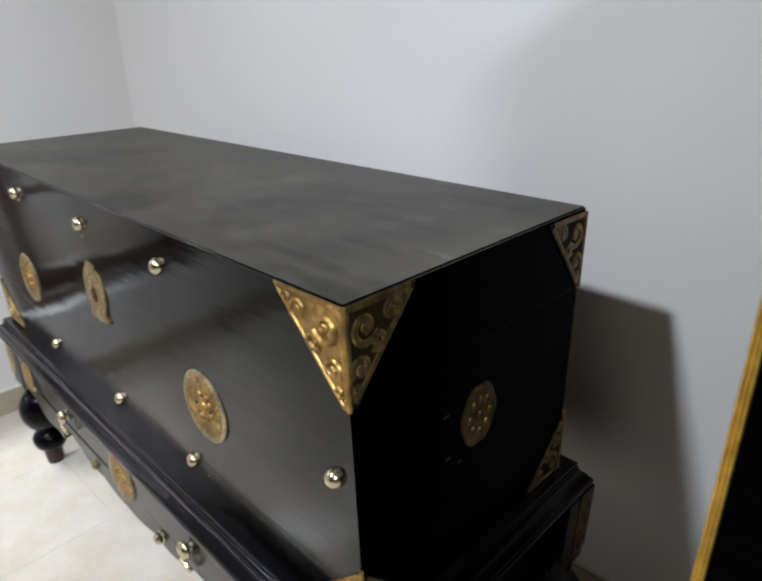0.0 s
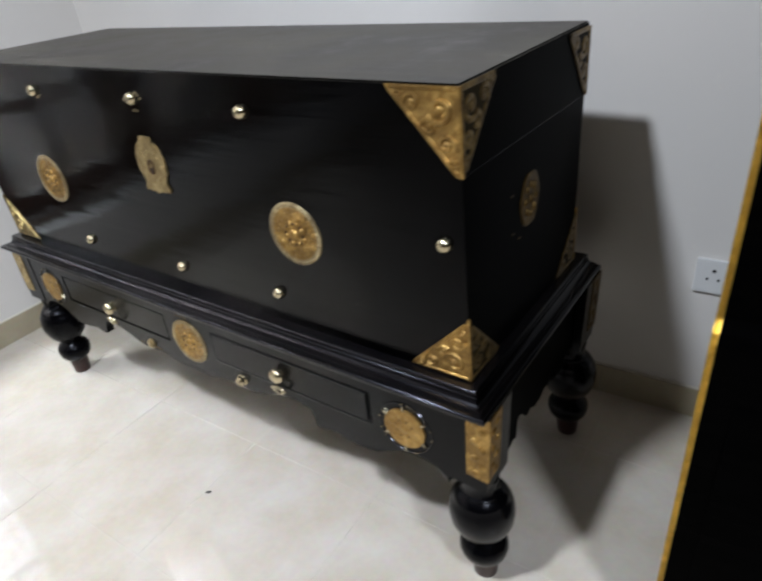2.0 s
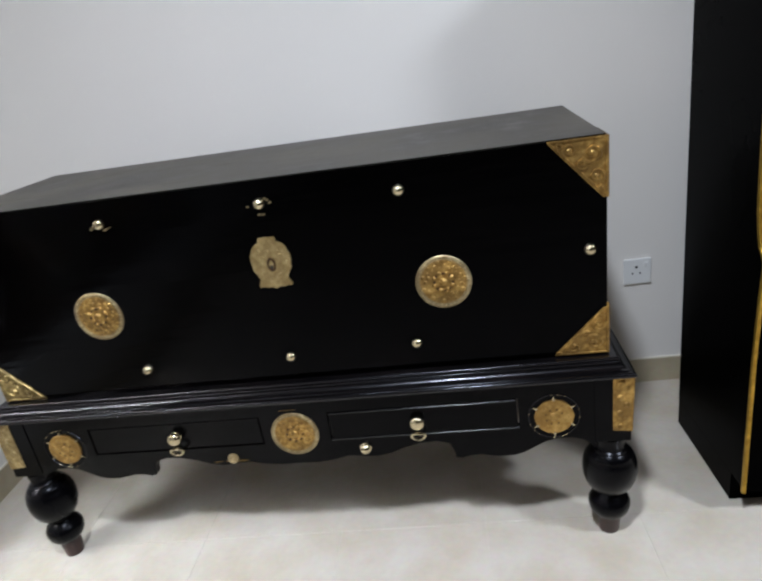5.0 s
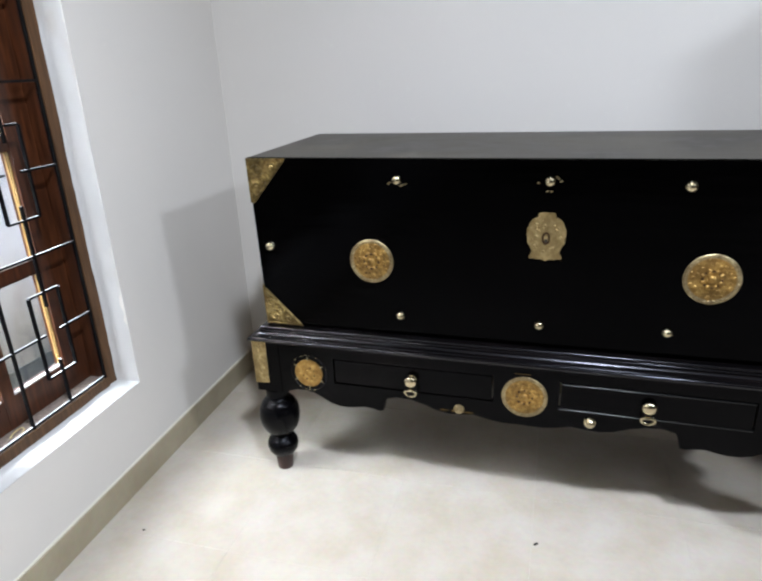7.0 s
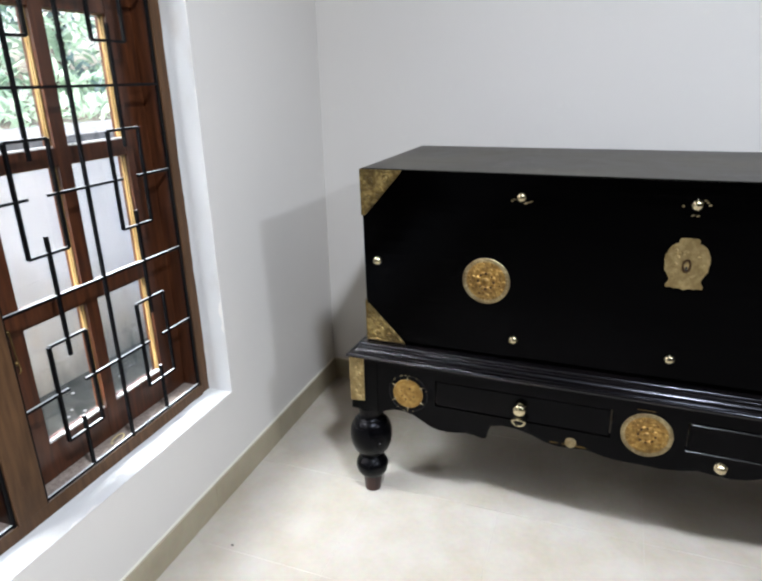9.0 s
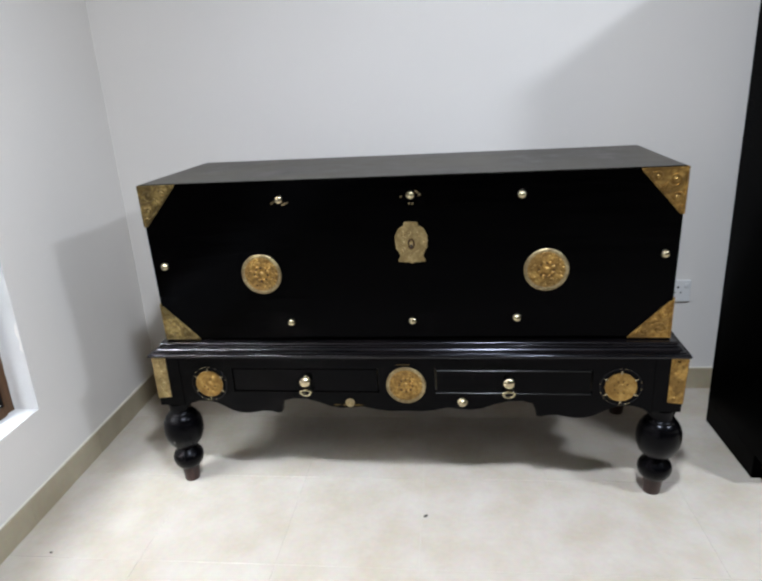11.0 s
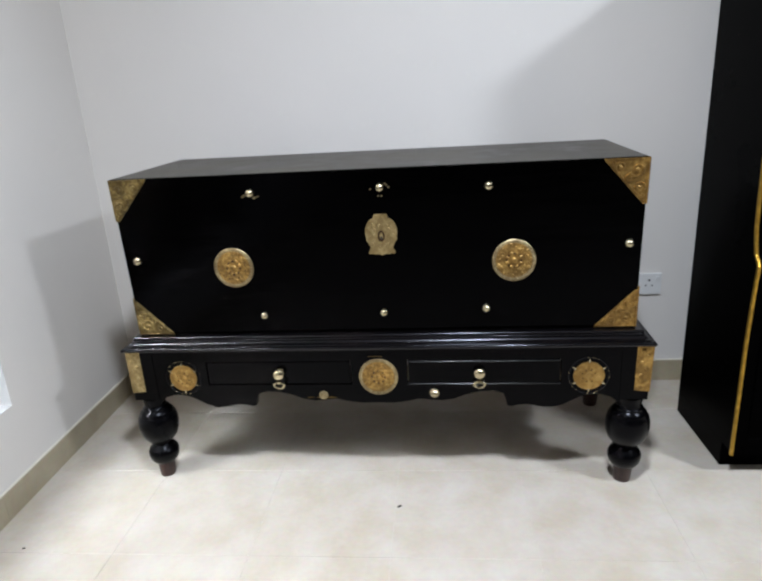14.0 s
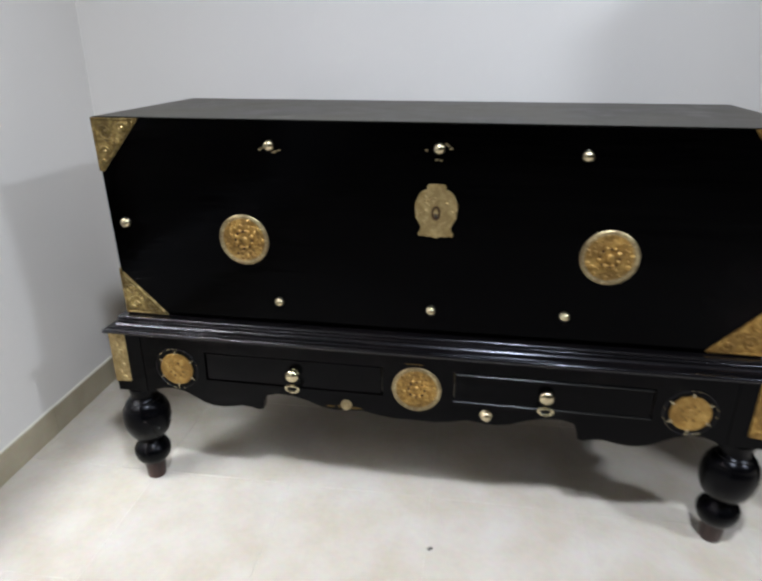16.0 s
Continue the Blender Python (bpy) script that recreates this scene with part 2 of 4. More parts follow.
rise.inputs[1].default_value = 0.9
rl.new(stain.outputs["Fac"], rise.inputs[0])
rl.new(sep.outputs["Z"], rise.inputs[2])
# darkening towards the foot: splash stain and shade in one ramp
dirt_shade = ramp(rn, rl, rise.outputs["Value"], [(0.10, (0.10, 0.105, 0.09)), (0.36, (0.33, 0.295, 0.24)), (0.85, (0.52, 0.515, 0.50))])
rl.new(dirt_shade.outputs["Color"], rb.inputs["Base Color"])
KERB = make_ground("kerb_concrete", (0.11, 0.11, 0.108), (0.16, 0.16, 0.157), 14)
RUBBLE = make_ground("pale_rubble", (0.30, 0.30, 0.29), (0.5, 0.5, 0.48), 30)
SOIL = make_ground("garden_soil", (0.06, 0.045, 0.03), (0.11, 0.085, 0.06), 12)
BARK = make_ground("bark", (0.06, 0.045, 0.035), (0.12, 0.09, 0.07), 20)


def make_leaf(name, a, c):
    m, n, l, b = material(name, a, 0.45)
    g = n.new("ShaderNodeNewGeometry")
    l.new(mix(n, l, g.outputs["Random Per Island"], a, c), b.inputs["Base Color"])
    glow, both = n.new("ShaderNodeBsdfTranslucent"), n.new("ShaderNodeMixShader")
    tone = mix(n, l, g.outputs["Random Per Island"], tuple(v * 1.6 for v in a), tuple(v * 1.6 for v in c))
    l.new(tone, glow.inputs["Color"])
    both.inputs["Fac"].default_value = 0.5
    l.new(b.outputs["BSDF"], both.inputs[1])
    l.new(glow.outputs["BSDF"], both.inputs[2])
    l.new(both.outputs["Shader"], n["Material Output"].inputs["Surface"])
    return m


LEAF = make_leaf("leaf_green", (0.20, 0.29, 0.19), (0.44, 0.54, 0.40))
LEAF_DARK = make_leaf("leaf_dark", (0.05, 0.09, 0.085), (0.11, 0.165, 0.15))


# ---------------------------------------------------------------- building helpers
def part(name, bm, mat, parent=None, label="", smooth=False):
    """Links a bmesh as one mesh object, under a parent where one is given."""
    me = bpy.data.meshes.new(name)
    bmesh.ops.recalc_face_normals(bm, faces=bm.faces)
    if smooth:
        for f in bm.faces:
            f.smooth = True
    bm.to_mesh(me)
    bm.free()
    for k in mat if isinstance(mat, (list, tuple)) else [mat]:
        me.materials.append(k)
    if smooth:
        me.set_sharp_from_angle(angle=radians(42))
    ob = new(name, me)
    ob.parent = parent
    if label:
        tagged(ob, label)
    return ob


def thing(name, m, label, category, group="", kind=""):
    ob = new(name)
    ob.empty_display_size = 0.1
    ob.matrix_world = m
    return tagged(ob, label, category, group, kind)


def add_box(bm, lo, hi, bevel=0.0, index=0):
    v = [bm.verts.new((x, y, z)) for x in (lo[0], hi[0]) for y in (lo[1], hi[1]) for z in (lo[2], hi[2])]
    fs = [bm.faces.new([v[k] for k in q]) for q in ((0, 1, 3, 2), (4, 6, 7, 5), (0, 4, 5, 1), (2, 3, 7, 6), (0, 2, 6, 4), (1, 5, 7, 3))]
    for f in fs:
        f.material_index = index
    if bevel:
        bmesh.ops.bevel(bm, geom=list({e for f in fs for e in f.edges}), offset=bevel, segments=2, affect="EDGES", profile=0.6)
    return bm


def box(lo, hi, bevel=0.0):
    return add_box(bmesh.new(), lo, hi, bevel)


def add_prism(bm, outline, y0, y1, bevel=0.0, index=0):
    """A flat outline in (x, z), from depth y0 (front) to y1."""
    a = [bm.verts.new((x, y0, z)) for x, z in outline]
    c = [bm.verts.new((x, y1, z)) for x, z in outline]
    n = len(a)
    front = bm.faces.new(a)
    fs = [front, bm.faces.new(c[::-1])] + [bm.faces.new((a[k], c[k], c[(k + 1) % n], a[(k + 1) % n])) for k in range(n)]
    for f in fs:
        f.material_index = index
    if bevel:
        bmesh.ops.bevel(bm, geom=list(front.edges), offset=bevel, segments=2, affect="EDGES")
    return bm


def add_lathe(bm, profile, centre, axis="z", steps=32, index=0):
    """Turns (radius, height) pairs about an axis: z up, or y pointing away (height is towards -y)."""
    rings = []
    for r, h in profile:
        ring = []
        for k in range(steps):
            c, s = math.cos(2 * math.pi * k / steps) * r, math.sin(2 * math.pi * k / steps) * r
            p = {"z": (c, s, h), "y": (c, -h, s), "x": (h, c, s)}[axis]
            ring.append(bm.verts.new((centre[0] + p[0], centre[1] + p[1], centre[2] + p[2])))
        rings.append(ring)
    for a, c in zip(rings, rings[1:]):
        for k in range(steps):
            bm.faces.new((a[k], a[(k + 1) % steps], c[(k + 1) % steps], c[k])).material_index = index
    for ring in (rings[0], rings[-1]):
        bm.faces.new(ring).material_index = index
    return bm


def add_tube(bm, points, radius, sides=8, closed=False, index=0):
    pts = [Vector(p) for p in points]
    rings, n = [], len(pts)
    for k, p in enumerate(pts):
        d = (pts[(k + 1) % n] - pts[k - 1]) if closed else pts[min(k + 1, n - 1)] - pts[max(k - 1, 0)]
        d.normalize()
        up = Vector((0, 1, 0)) if abs(d.y) < 0.9 else Vector((0, 0, 1))
        u = d.cross(up).normalized()
        w = d.cross(u)
        rings.append([bm.verts.new(p + radius * (math.cos(a) * u + math.sin(a) * w)) for a in (2 * math.pi * s / sides for s in range(sides))])
    pairs = list(zip(rings, rings[1:])) + ([(rings[-1], rings[0])] if closed else [])
    for a, c in pairs:
        for s in range(sides):
            bm.faces.new((a[s], a[(s + 1) % sides], c[(s + 1) % sides], c[s])).material_index = index
    if not closed:
        bm.faces.new(rings[0]).material_index = index
        bm.faces.new(rings[-1]).material_index = index
    return bm


def add_dome(bm, centre, r, squash=1.0, axis="y", steps=14, index=0):
    prof = [(r * math.cos(a), r * squash * math.sin(a)) for a in (k * math.pi / 2 / 6 for k in range(6))] + [(r * 0.08, r * squash)]
    return add_lathe(bm, prof, centre, axis, steps, index)


def rect_loft(profile, x0, x1, y0, y1):
    """A mitred moulding round a rectangle, from (outset, height) pairs."""
    bm, rings = bmesh.new(), []
    for o, z in profile:
        b = min(o, 0.004)      # flat against the wall at the back
        rings.append([bm.verts.new(p) for p in ((x0 - o, y0 - o, z), (x1 + o, y0 - o, z), (x1 + o, y1 + b, z), (x0 - o, y1 + b, z))])
    for a, c in zip(rings, rings[1:]):
        for k in range(4):
            bm.faces.new((a[k], a[(k + 1) % 4], c[(k + 1) % 4], c[k]))
    bm.faces.new(rings[0])
    bm.faces.new(rings[-1])
    return bm


# ---------------------------------------------------------------- room shell
X0, X1, Y0, Y1, H = -1.192, 5.6, -6.2, 0.715, 2.615
THICK = 0.22
WIN_Y = (-2.012, -0.053)    # plaster opening of the window, along its own wall
WIN_Z = (0.327, 2.16)
# the window's wall stands a little out of square, turned about the room's corner
SKEW = Matrix.Translation((X0, Y1, 0)) @ Matrix.Rotation(radians(1.2), 4, "Z") @ Matrix.Translation((-X0, -Y1, 0))


def wall(name, lo, hi, label, paint=PLASTER):
    return tagged(part(name, box(lo, hi), paint), label, "wall", kind="structure")


wall("wall_back", (X0 - THICK, Y1, 0), (X1 + THICK, Y1 + THICK, H), "plain white painted plaster wall behind the chest")
wall("wall_right", (X1, Y0, 0), (X1 + THICK, Y1, H), "unseen wall closing the room, kept dark to dim reflections", BROWN_PAINT)
wall("wall_behind", (X0 - THICK, Y0 - THICK, 0), (X1 + THICK, Y0, H), "unseen wall closing the room, kept dark to dim reflections", BROWN_PAINT)
bm = bmesh.new()
xa, xb = X0 - THICK, X0
ya, yb = WIN_Y
za, zb = WIN_Z
for lo, hi in (((xa, yb, 0), (xb, Y1 + 0.01, H)), ((xa, Y0 - 0.05, 0), (xb, ya, H)), ((xa, ya, 0), (xb, yb, za)), ((xa, ya, zb), (xb, yb, H))):
    add_box(bm, lo, hi)
left_wall = tagged(part("wall_left", bm, PLASTER), "white painted plaster wall with a window opening", "wall", kind="structure")
tagged(part("ceiling", box((X0 - THICK, Y0 - THICK, H), (X1 + THICK, Y1 + THICK, H + 0.2)), CEILING), "unseen ceiling, kept dark to hold down bounced light", "ceiling", kind="structure")

# sloping plaster reveal round the window frame
FRAME_Y = (-1.992, -0.064)
FRAME_Z = (0.333, 2.15)
SILL = 0.363                # top of the wooden sill


def perimeter(x, ys, zs, rough, seed):
    """A rectangle in the plane x, its sides cut short and made uneven by the trowel."""
    (y0, y1), (z0, z1), pts = ys, zs, []
    r = random.Random(seed)
    corners = ((y0, z0), (y1, z0), (y1, z1), (y0, z1))
    for (ya_, za_), (yb_, zb_) in zip(corners, corners[1:] + corners[:1]):
        for k in range(70):
            f = k / 70
            soft = rough * (0.6 * math.sin(k * 0.55 + seed) + 0.5 * math.sin(k * 0.21 + 2 * seed) + r.uniform(-0.5, 0.5))
            y, z = ya_ + (yb_ - ya_) * f, za_ + (zb_ - za_) * f
            if k:
                y, z = (y, z + soft) if za_ == zb_ else (y + soft, z)
            pts.append((x, y, z))
    return pts


bm = bmesh.new()
loops = []
for x, out, rough in ((X0, 1.06, 0.0), (X0 + 0.002, 1.0, 0.0006), (X0 - 0.002, 0.94, 0.0008), (X0 - 0.012, 0.88, 0.0010), (X0 - 0.030, 0.78, 0.0012), (X0 - 0.048, 0.60, 0.0014), (X0 - 0.060, 0.35, 0.0016), (X0 - 0.067, 0.05, 0.0020), (X0 - 0.0705, -0.20, 0.003), (X0 - 0.073, -0.26, 0.003)):
    ys = tuple(f + (w - f) * out for f, w in zip(FRAME_Y, WIN_Y))
    zs = tuple(f + (w - f) * out for f, w in zip(FRAME_Z, WIN_Z))
    loops.append([bm.verts.new(p) for p in perimeter(x, ys, zs, rough, 3)])
for a, c in zip(loops, loops[1:]):
    for k in range(len(a)):
        bm.faces.new((a[k], a[(k + 1) % len(a)], c[(k + 1) % len(a)], c[k]))
reveal = tagged(part("trim_window_reveal", bm, REVEAL, smooth=True), "bright white sloping plaster reveal round the window", "reveal", kind="structure")

# skirting tiles
def skirting(name, along, lo, hi, fixed):
    root = thing(name, Matrix(), "beige ceramic skirting tiles along the wall", "skirting", kind="structure")
    at = lo
    while at < hi - 0.01:
        end = min(at + 0.4, hi)
        a, c = at + 0.0003, end - 0.0003
        if along == "y":
            part("skirting_tile", box((fixed, a, 0.0), (fixed + 0.011, c, 0.09), 0.0008), SKIRT, root)
        else:
            part("skirting_tile", box((a, fixed - 0.011, 0.0), (c, fixed, 0.09), 0.0008), SKIRT, root)
        at = end
    lo_, hi_ = ((fixed, lo, 0.09), (fixed + 0.006, hi, 0.0925)) if along == "y" else ((lo + 0.007, fixed - 0.006, 0.09), (hi, fixed, 0.0925))
    part("paint_edge", box(lo_, hi_), EDGE_PAINT, root, "cream sealant line above the tiles")
    return root


left_skirting = skirting("baseboard_left", "y", Y0, Y1 - 0.011, X0)
skirting("baseboard_back", "x", X0, X1, Y1)

# ---------------------------------------------------------------- window
window = thing("window_1", Matrix(), "tall brown wooden window with iron grille and small panes", "window", kind="structure")
BAYS = [(-0.672, -0.102), (-1.317, -0.747), (-1.962, -1.392)]
FX0, FX1 = X0 - 0.195, X0 - 0.070          # frame depth
FACE = 0.006
for lo, hi in (((FRAME_Y[1] - 0.038, FRAME_Z[0]), (FRAME_Y[1], FRAME_Z[1])), ((FRAME_Y[0], FRAME_Z[0]), (FRAME_Y[0] + 0.03, FRAME_Z[1])), ((FRAME_Y[0] + 0.03, FRAME_Z[1] - 0.05), (FRAME_Y[1] - 0.038, FRAME_Z[1]))):
    jamb = part("window_frame", box((FX0, *lo), (FX1 - FACE, *hi)), WOOD, window)
    part("frame_face", box((FX1 - FACE, *lo), (FX1, *hi), 0.002), WOOD_FACE, jamb, "plaster-smeared face of the frame")
part("window_sill", box((FX0, FRAME_Y[0] + 0.03, FRAME_Z[0]), (FX1, FRAME_Y[1] - 0.038, SILL), 0.003), SILL_WOOD, window, "dusty grey-brown wooden sill")
part("lower_rail", box((FX1, FRAME_Y[0] + 0.03, FRAME_Z[0]), (FX1 + 0.003, FRAME_Y[1] - 0.038, SILL + 0.0025), 0.001), WOOD_FACE, window, "brown front edge of the sill")
for a in (BAYS[0][0], BAYS[1][0]):
    post = part("mullion", box((FX0, a - 0.075, SILL), (FX1 - FACE, a, FRAME_Z[1] - 0.05)), WOOD, window)
    part("mullion_face", box((FX1 - FACE, a - 0.075, SILL), (FX1 + 0.004, a, FRAME_Z[1] - 0.05), 0.003), WOOD_FACE, post)
PANE_Z = [(0.450, 0.736), (0.776, 1.065), (1.104, 1.392), (1.431, 1.719), (1.758, 2.046)]
SX = X0 - 0.128                             # room face of the sashes


def sash(y0, y1):
    z0, z1 = SILL, FRAME_Z[1] - 0.05
    mid = (y0 + y1) / 2
    cols = [(y0 + 0.085, mid - 0.023), (mid + 0.013, y1 - 0.090)]
    bm = bmesh.new()
    for lo, hi in ((y0 + 0.002, cols[0][0]), (cols[0][1], cols[1][0]), (cols[1][1], y1 - 0.002)):
        add_box(bm, (SX - 0.036, lo, z0 + 0.003), (SX, hi, z1 - 0.003))
    edges = [z0 + 0.003] + [v for p in PANE_Z for v in p] + [z1 - 0.003]
    for lo, hi in zip(edges[::2], edges[1::2]):
        for c0, c1 in cols:
            add_box(bm, (SX - 0.034, c0, lo), (SX - 0.0015, c1, hi))
    s = part("sash", bm, WOOD, window)
    for c0, c1 in cols:
        for p0, p1 in PANE_Z:
            g = part("pane", box((SX - 0.019, c0 + 0.001, p0 + 0.001), (SX - 0.015, c1 - 0.001, p1 - 0.001)), GLASS, s)
            g.visible_shadow = False
            bm = bmesh.new()
            for lo, hi in (((c0, p0), (c0 + 0.003, p1)), ((c1 - 0.003, p0), (c1, p1)), ((c0 + 0.003, p0), (c1 - 0.003, p0 + 0.003)), ((c0 + 0.003, p1 - 0.003), (c1 - 0.003, p1))):
                # bottom beads are paler: skylight on the ledge, as colour
                low = hi[1] < p0 + 0.01
                for deep, near in ((0.0145, 0.004),) if low else ((0.025, 0.0195), (0.0145, 0.0105)):
                    add_box(bm, (SX - deep, lo[0], lo[1]), (SX - near, hi[0], hi[1] + (0.001 if low else 0)), index=1 if low else 0)
            part("glazing_bead", bm, [WOOD_EDGE, PALE_EDGE], s, "honey-coloured glazing bead with daylight in its colour")
    # stay hook hanging on the stile
    bm = bmesh.new()
    add_tube(bm, [(SX + 0.005, y0 + 0.048, 0.745), (SX + 0.006, y0 + 0.049, 0.715), (SX + 0.007, y0 + 0.050, 0.685), (SX + 0.010, y0 + 0.051, 0.668), (SX + 0.013, y0 + 0.049, 0.660), (SX + 0.010, y0 + 0.046, 0.655)], 0.0017, 6)
    add_dome(bm, (SX, y0 + 0.048, 0.747), 0.006, 0.9, "x", 10)
    add_dome(bm, (SX + 0.004, y0 + 0.050, 0.676), 0.0055, 0.9, "x", 10)
    part("casement_hook", bm, BRASS_DARK, s, "small brass casement hook")
    return s


GX = X0 - 0.077                             # plane of the grille


def bar(a, c, w=0.0074):
    """One square iron bar between two (y, z) points in the plane of the grille."""
    h = w / 2 if a[0] == c[0] else w / 2 - 0.0006
    lo = (GX - h, min(a[0], c[0]) - (h if a[0] == c[0] else 0), min(a[1], c[1]) - (h if a[1] == c[1] else 0))
    hi = (GX + h, max(a[0], c[0]) + (h if a[0] == c[0] else 0), max(a[1], c[1]) + (h if a[1] == c[1] else 0))
    bm = box(lo, hi)
    # upper faces carry the painted light
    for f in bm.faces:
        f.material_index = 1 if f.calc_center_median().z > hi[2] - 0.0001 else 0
    return part("grille_bar", bm, [IRON, BAR_GLINT], window)


def grille(y0, y1):
    mid = (y0 + y1) / 2
    r, zt = (y1 - y0) / 2 - 0.004, 2.10
    low, step, arm, half = 0.369, 0.4315, 0.137, 0.0515
    for y in (mid - r, mid - 0.004, mid + r):
        bar((y, low - 0.006), (y, zt))
    k = 0
    while low + k * step < zt:
        z = low + k * step
        bar((mid - r, z), (mid + r, z))
        b0, b1 = z + 0.096, z + 0.331
        top = min(b1, zt)
        for cy in (mid - arm - 0.002, mid + arm - 0.002):
            if b0 < zt:
                bar((cy - half, b0), (cy + half, b0))
                bar((cy - half, b0), (cy - half, top))
                bar((cy + half, b0), (cy + half, top))
                bar((cy, max(z - 0.141, low)), (cy, b0 + 0.038))
            if b1 < zt:
                bar((cy - half, b1), (cy + half, b1))
        zm = z + 0.216
        if zm < zt:
            bar((mid - r, zm), (mid - arm - 0.026, zm))
            bar((mid - arm + 0.024, zm), (mid + arm - 0.028, zm))
            bar((mid + arm + 0.024, zm), (mid + r, zm))
        k += 1


for y0, y1 in BAYS:
    sash(y0, y1)
    grille(y0, y1)

# curled straw on the sill
bm = bmesh.new()
add_tube(bm, [(0.011 * math.cos(a) * (1 - 0.05 * a), 0.027 * math.sin(a), 0.004 + 0.0012 * a) for a in (0.5 * k for k in range(11))], 0.0018, 6)
g = part("straw", bm, STRAW)
g.matrix_world = pose(*STRAW_AT, 0, 0, 15)
tagged(g, "curled pale dry straw on the dusty sill", "straw")

for ob in (left_wall, reveal, left_skirting, window, g):
    ob.matrix_world = SKEW @ ob.matrix_world

# ---------------------------------------------------------------- lights on the ceiling
for (x, y, z), _, across in LAMPS:
    root = thing("ceiling_light", pose(x, y, H), "round white flush ceiling light", "ceiling light", "ceiling lights")
    bm = bmesh.new()
    wide = across / 0.17
    prof = [(0.125, 0.0), (0.125, -0.022), (0.118, -0.028), (0.095, -0.026), (0.092, -0.004), (0.092, 0.0)]
    add_lathe(bm, [(r * wide, h) for r, h in prof], (0, 0, 0), "z", 40)
    part("housing", bm, PLASTIC, root, "white plastic ring", True)

# ---------------------------------------------------------------- chest on its stand
TURN = -2.0
LEAN = 0.016       # the front and back draw in this much towards the bottom
CW, CD = 0.75, 0.492
CZ0, CZ1 = 0.526, 1.014
SAG = 0.0075       # the stand has sunk this much in a metre towards its window end


def face_y(z):
    """Depth of the chest's front at a height."""
    return LEAN * (CZ1 - z) / (CZ1 - CZ0)


chest = thing("chest", pose(0, 0, 0, 0, 0, TURN), "black lacquered antique wooden chest with brass mounts, on its stand", "chest")
SEAM = 0.8890


def chest_block(z0, z1):
    """A length of the tapering chest between two heights; the ends' shade is put into their lacquer."""
    bm, vs = bmesh.new(), {}
    for sx in (-1, 1):
        for back in (0, 1):
            for top, z in ((0, z0), (1, z1)):
                y = CD + 0.2 * face_y(z) if back else face_y(z)
                vs[sx, back, top] = bm.verts.new((sx * CW, y, z + (SAG * sx * CW if z == CZ0 else 0)))
    for q in (((-1, 0, 0), (1, 0, 0), (1, 0, 1), (-1, 0, 1)), ((-1, 1, 0), (-1, 1, 1), (1, 1, 1), (1, 1, 0)), ((-1, 0, 0), (-1, 0, 1), (-1, 1, 1), (-1, 1, 0)),
              ((1, 0, 0), (1, 1, 0), (1, 1, 1), (1, 0, 1)), ((-1, 0, 0), (-1, 1, 0), (1, 1, 0), (1, 0, 0)), ((-1, 0, 1), (1, 0, 1), (1, 1, 1), (-1, 1, 1))):
        bm.faces.new([vs[k] for k in q])
    for f in bm.faces:
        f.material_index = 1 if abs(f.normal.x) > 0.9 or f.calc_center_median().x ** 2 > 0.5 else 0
    return bm


bm = chest_block(CZ0, SEAM)
level = [e for e in bm.edges if abs(e.verts[0].co.z - e.verts[1].co.z) < 0.01 and (abs(e.verts[0].co.x - e.verts[1].co.x) < 0.1 or e.verts[0].co.z < CZ0 + 0.02)]
bmesh.ops.bevel(bm, geom=level, offset=0.0010, segments=2, affect="EDGES")
part("body", bm, [LACQUER, LACQUER_SHADED_END], chest)
bm = chest_block(SEAM, CZ1 - 0.004)
level = [e for e in bm.edges if abs(e.verts[0].co.z - e.verts[1].co.z) < 0.01 and e.verts[0].co.z < SEAM + 0.01 and abs(e.verts[0].co.x - e.verts[1].co.x) < 0.1]
bmesh.ops.bevel(bm, geom=level, offset=0.0010, segments=2, affect="EDGES")
lid = part("lid", bm, [LACQUER, LACQUER_SHADED_END], chest, "black lid of the chest")
bm = box((-CW, 0.0, CZ1 - 0.0040), (CW, CD, CZ1))
for v in bm.verts:
    if v.co.y > 0.1 and v.co.z > CZ1 - 0.002:
        v.co.z += 0.006
bmesh.ops.bevel(bm, geom=[e for e in bm.edges if min(v.co.z for v in e.verts) > CZ1 - 0.002], offset=0.0025, segments=3, affect="EDGES")
# end edges of the lid take the lacquer with the shade in it
for f in bm.faces:
    f.material_index = 1 if f.normal.z > 0.9 else 2 if abs(f.normal.x) > 0.3 else 0
part("lid_top", bm, [LACQUER, LACQUER_TOP, LACQUER_SHADED_END], lid, "lid top worn to a dull grey")


def spiral(cx, cz, r, turns, start, sense, y):
    return [(cx + sense * r * (1 - 0.8 * k / 20) * math.cos(start + turns * 2 * math.pi * k / 20), y, cz + r * (1 - 0.8 * k / 20) * math.sin(start + turns * 2 * math.pi * k / 20)) for k in range(21)]


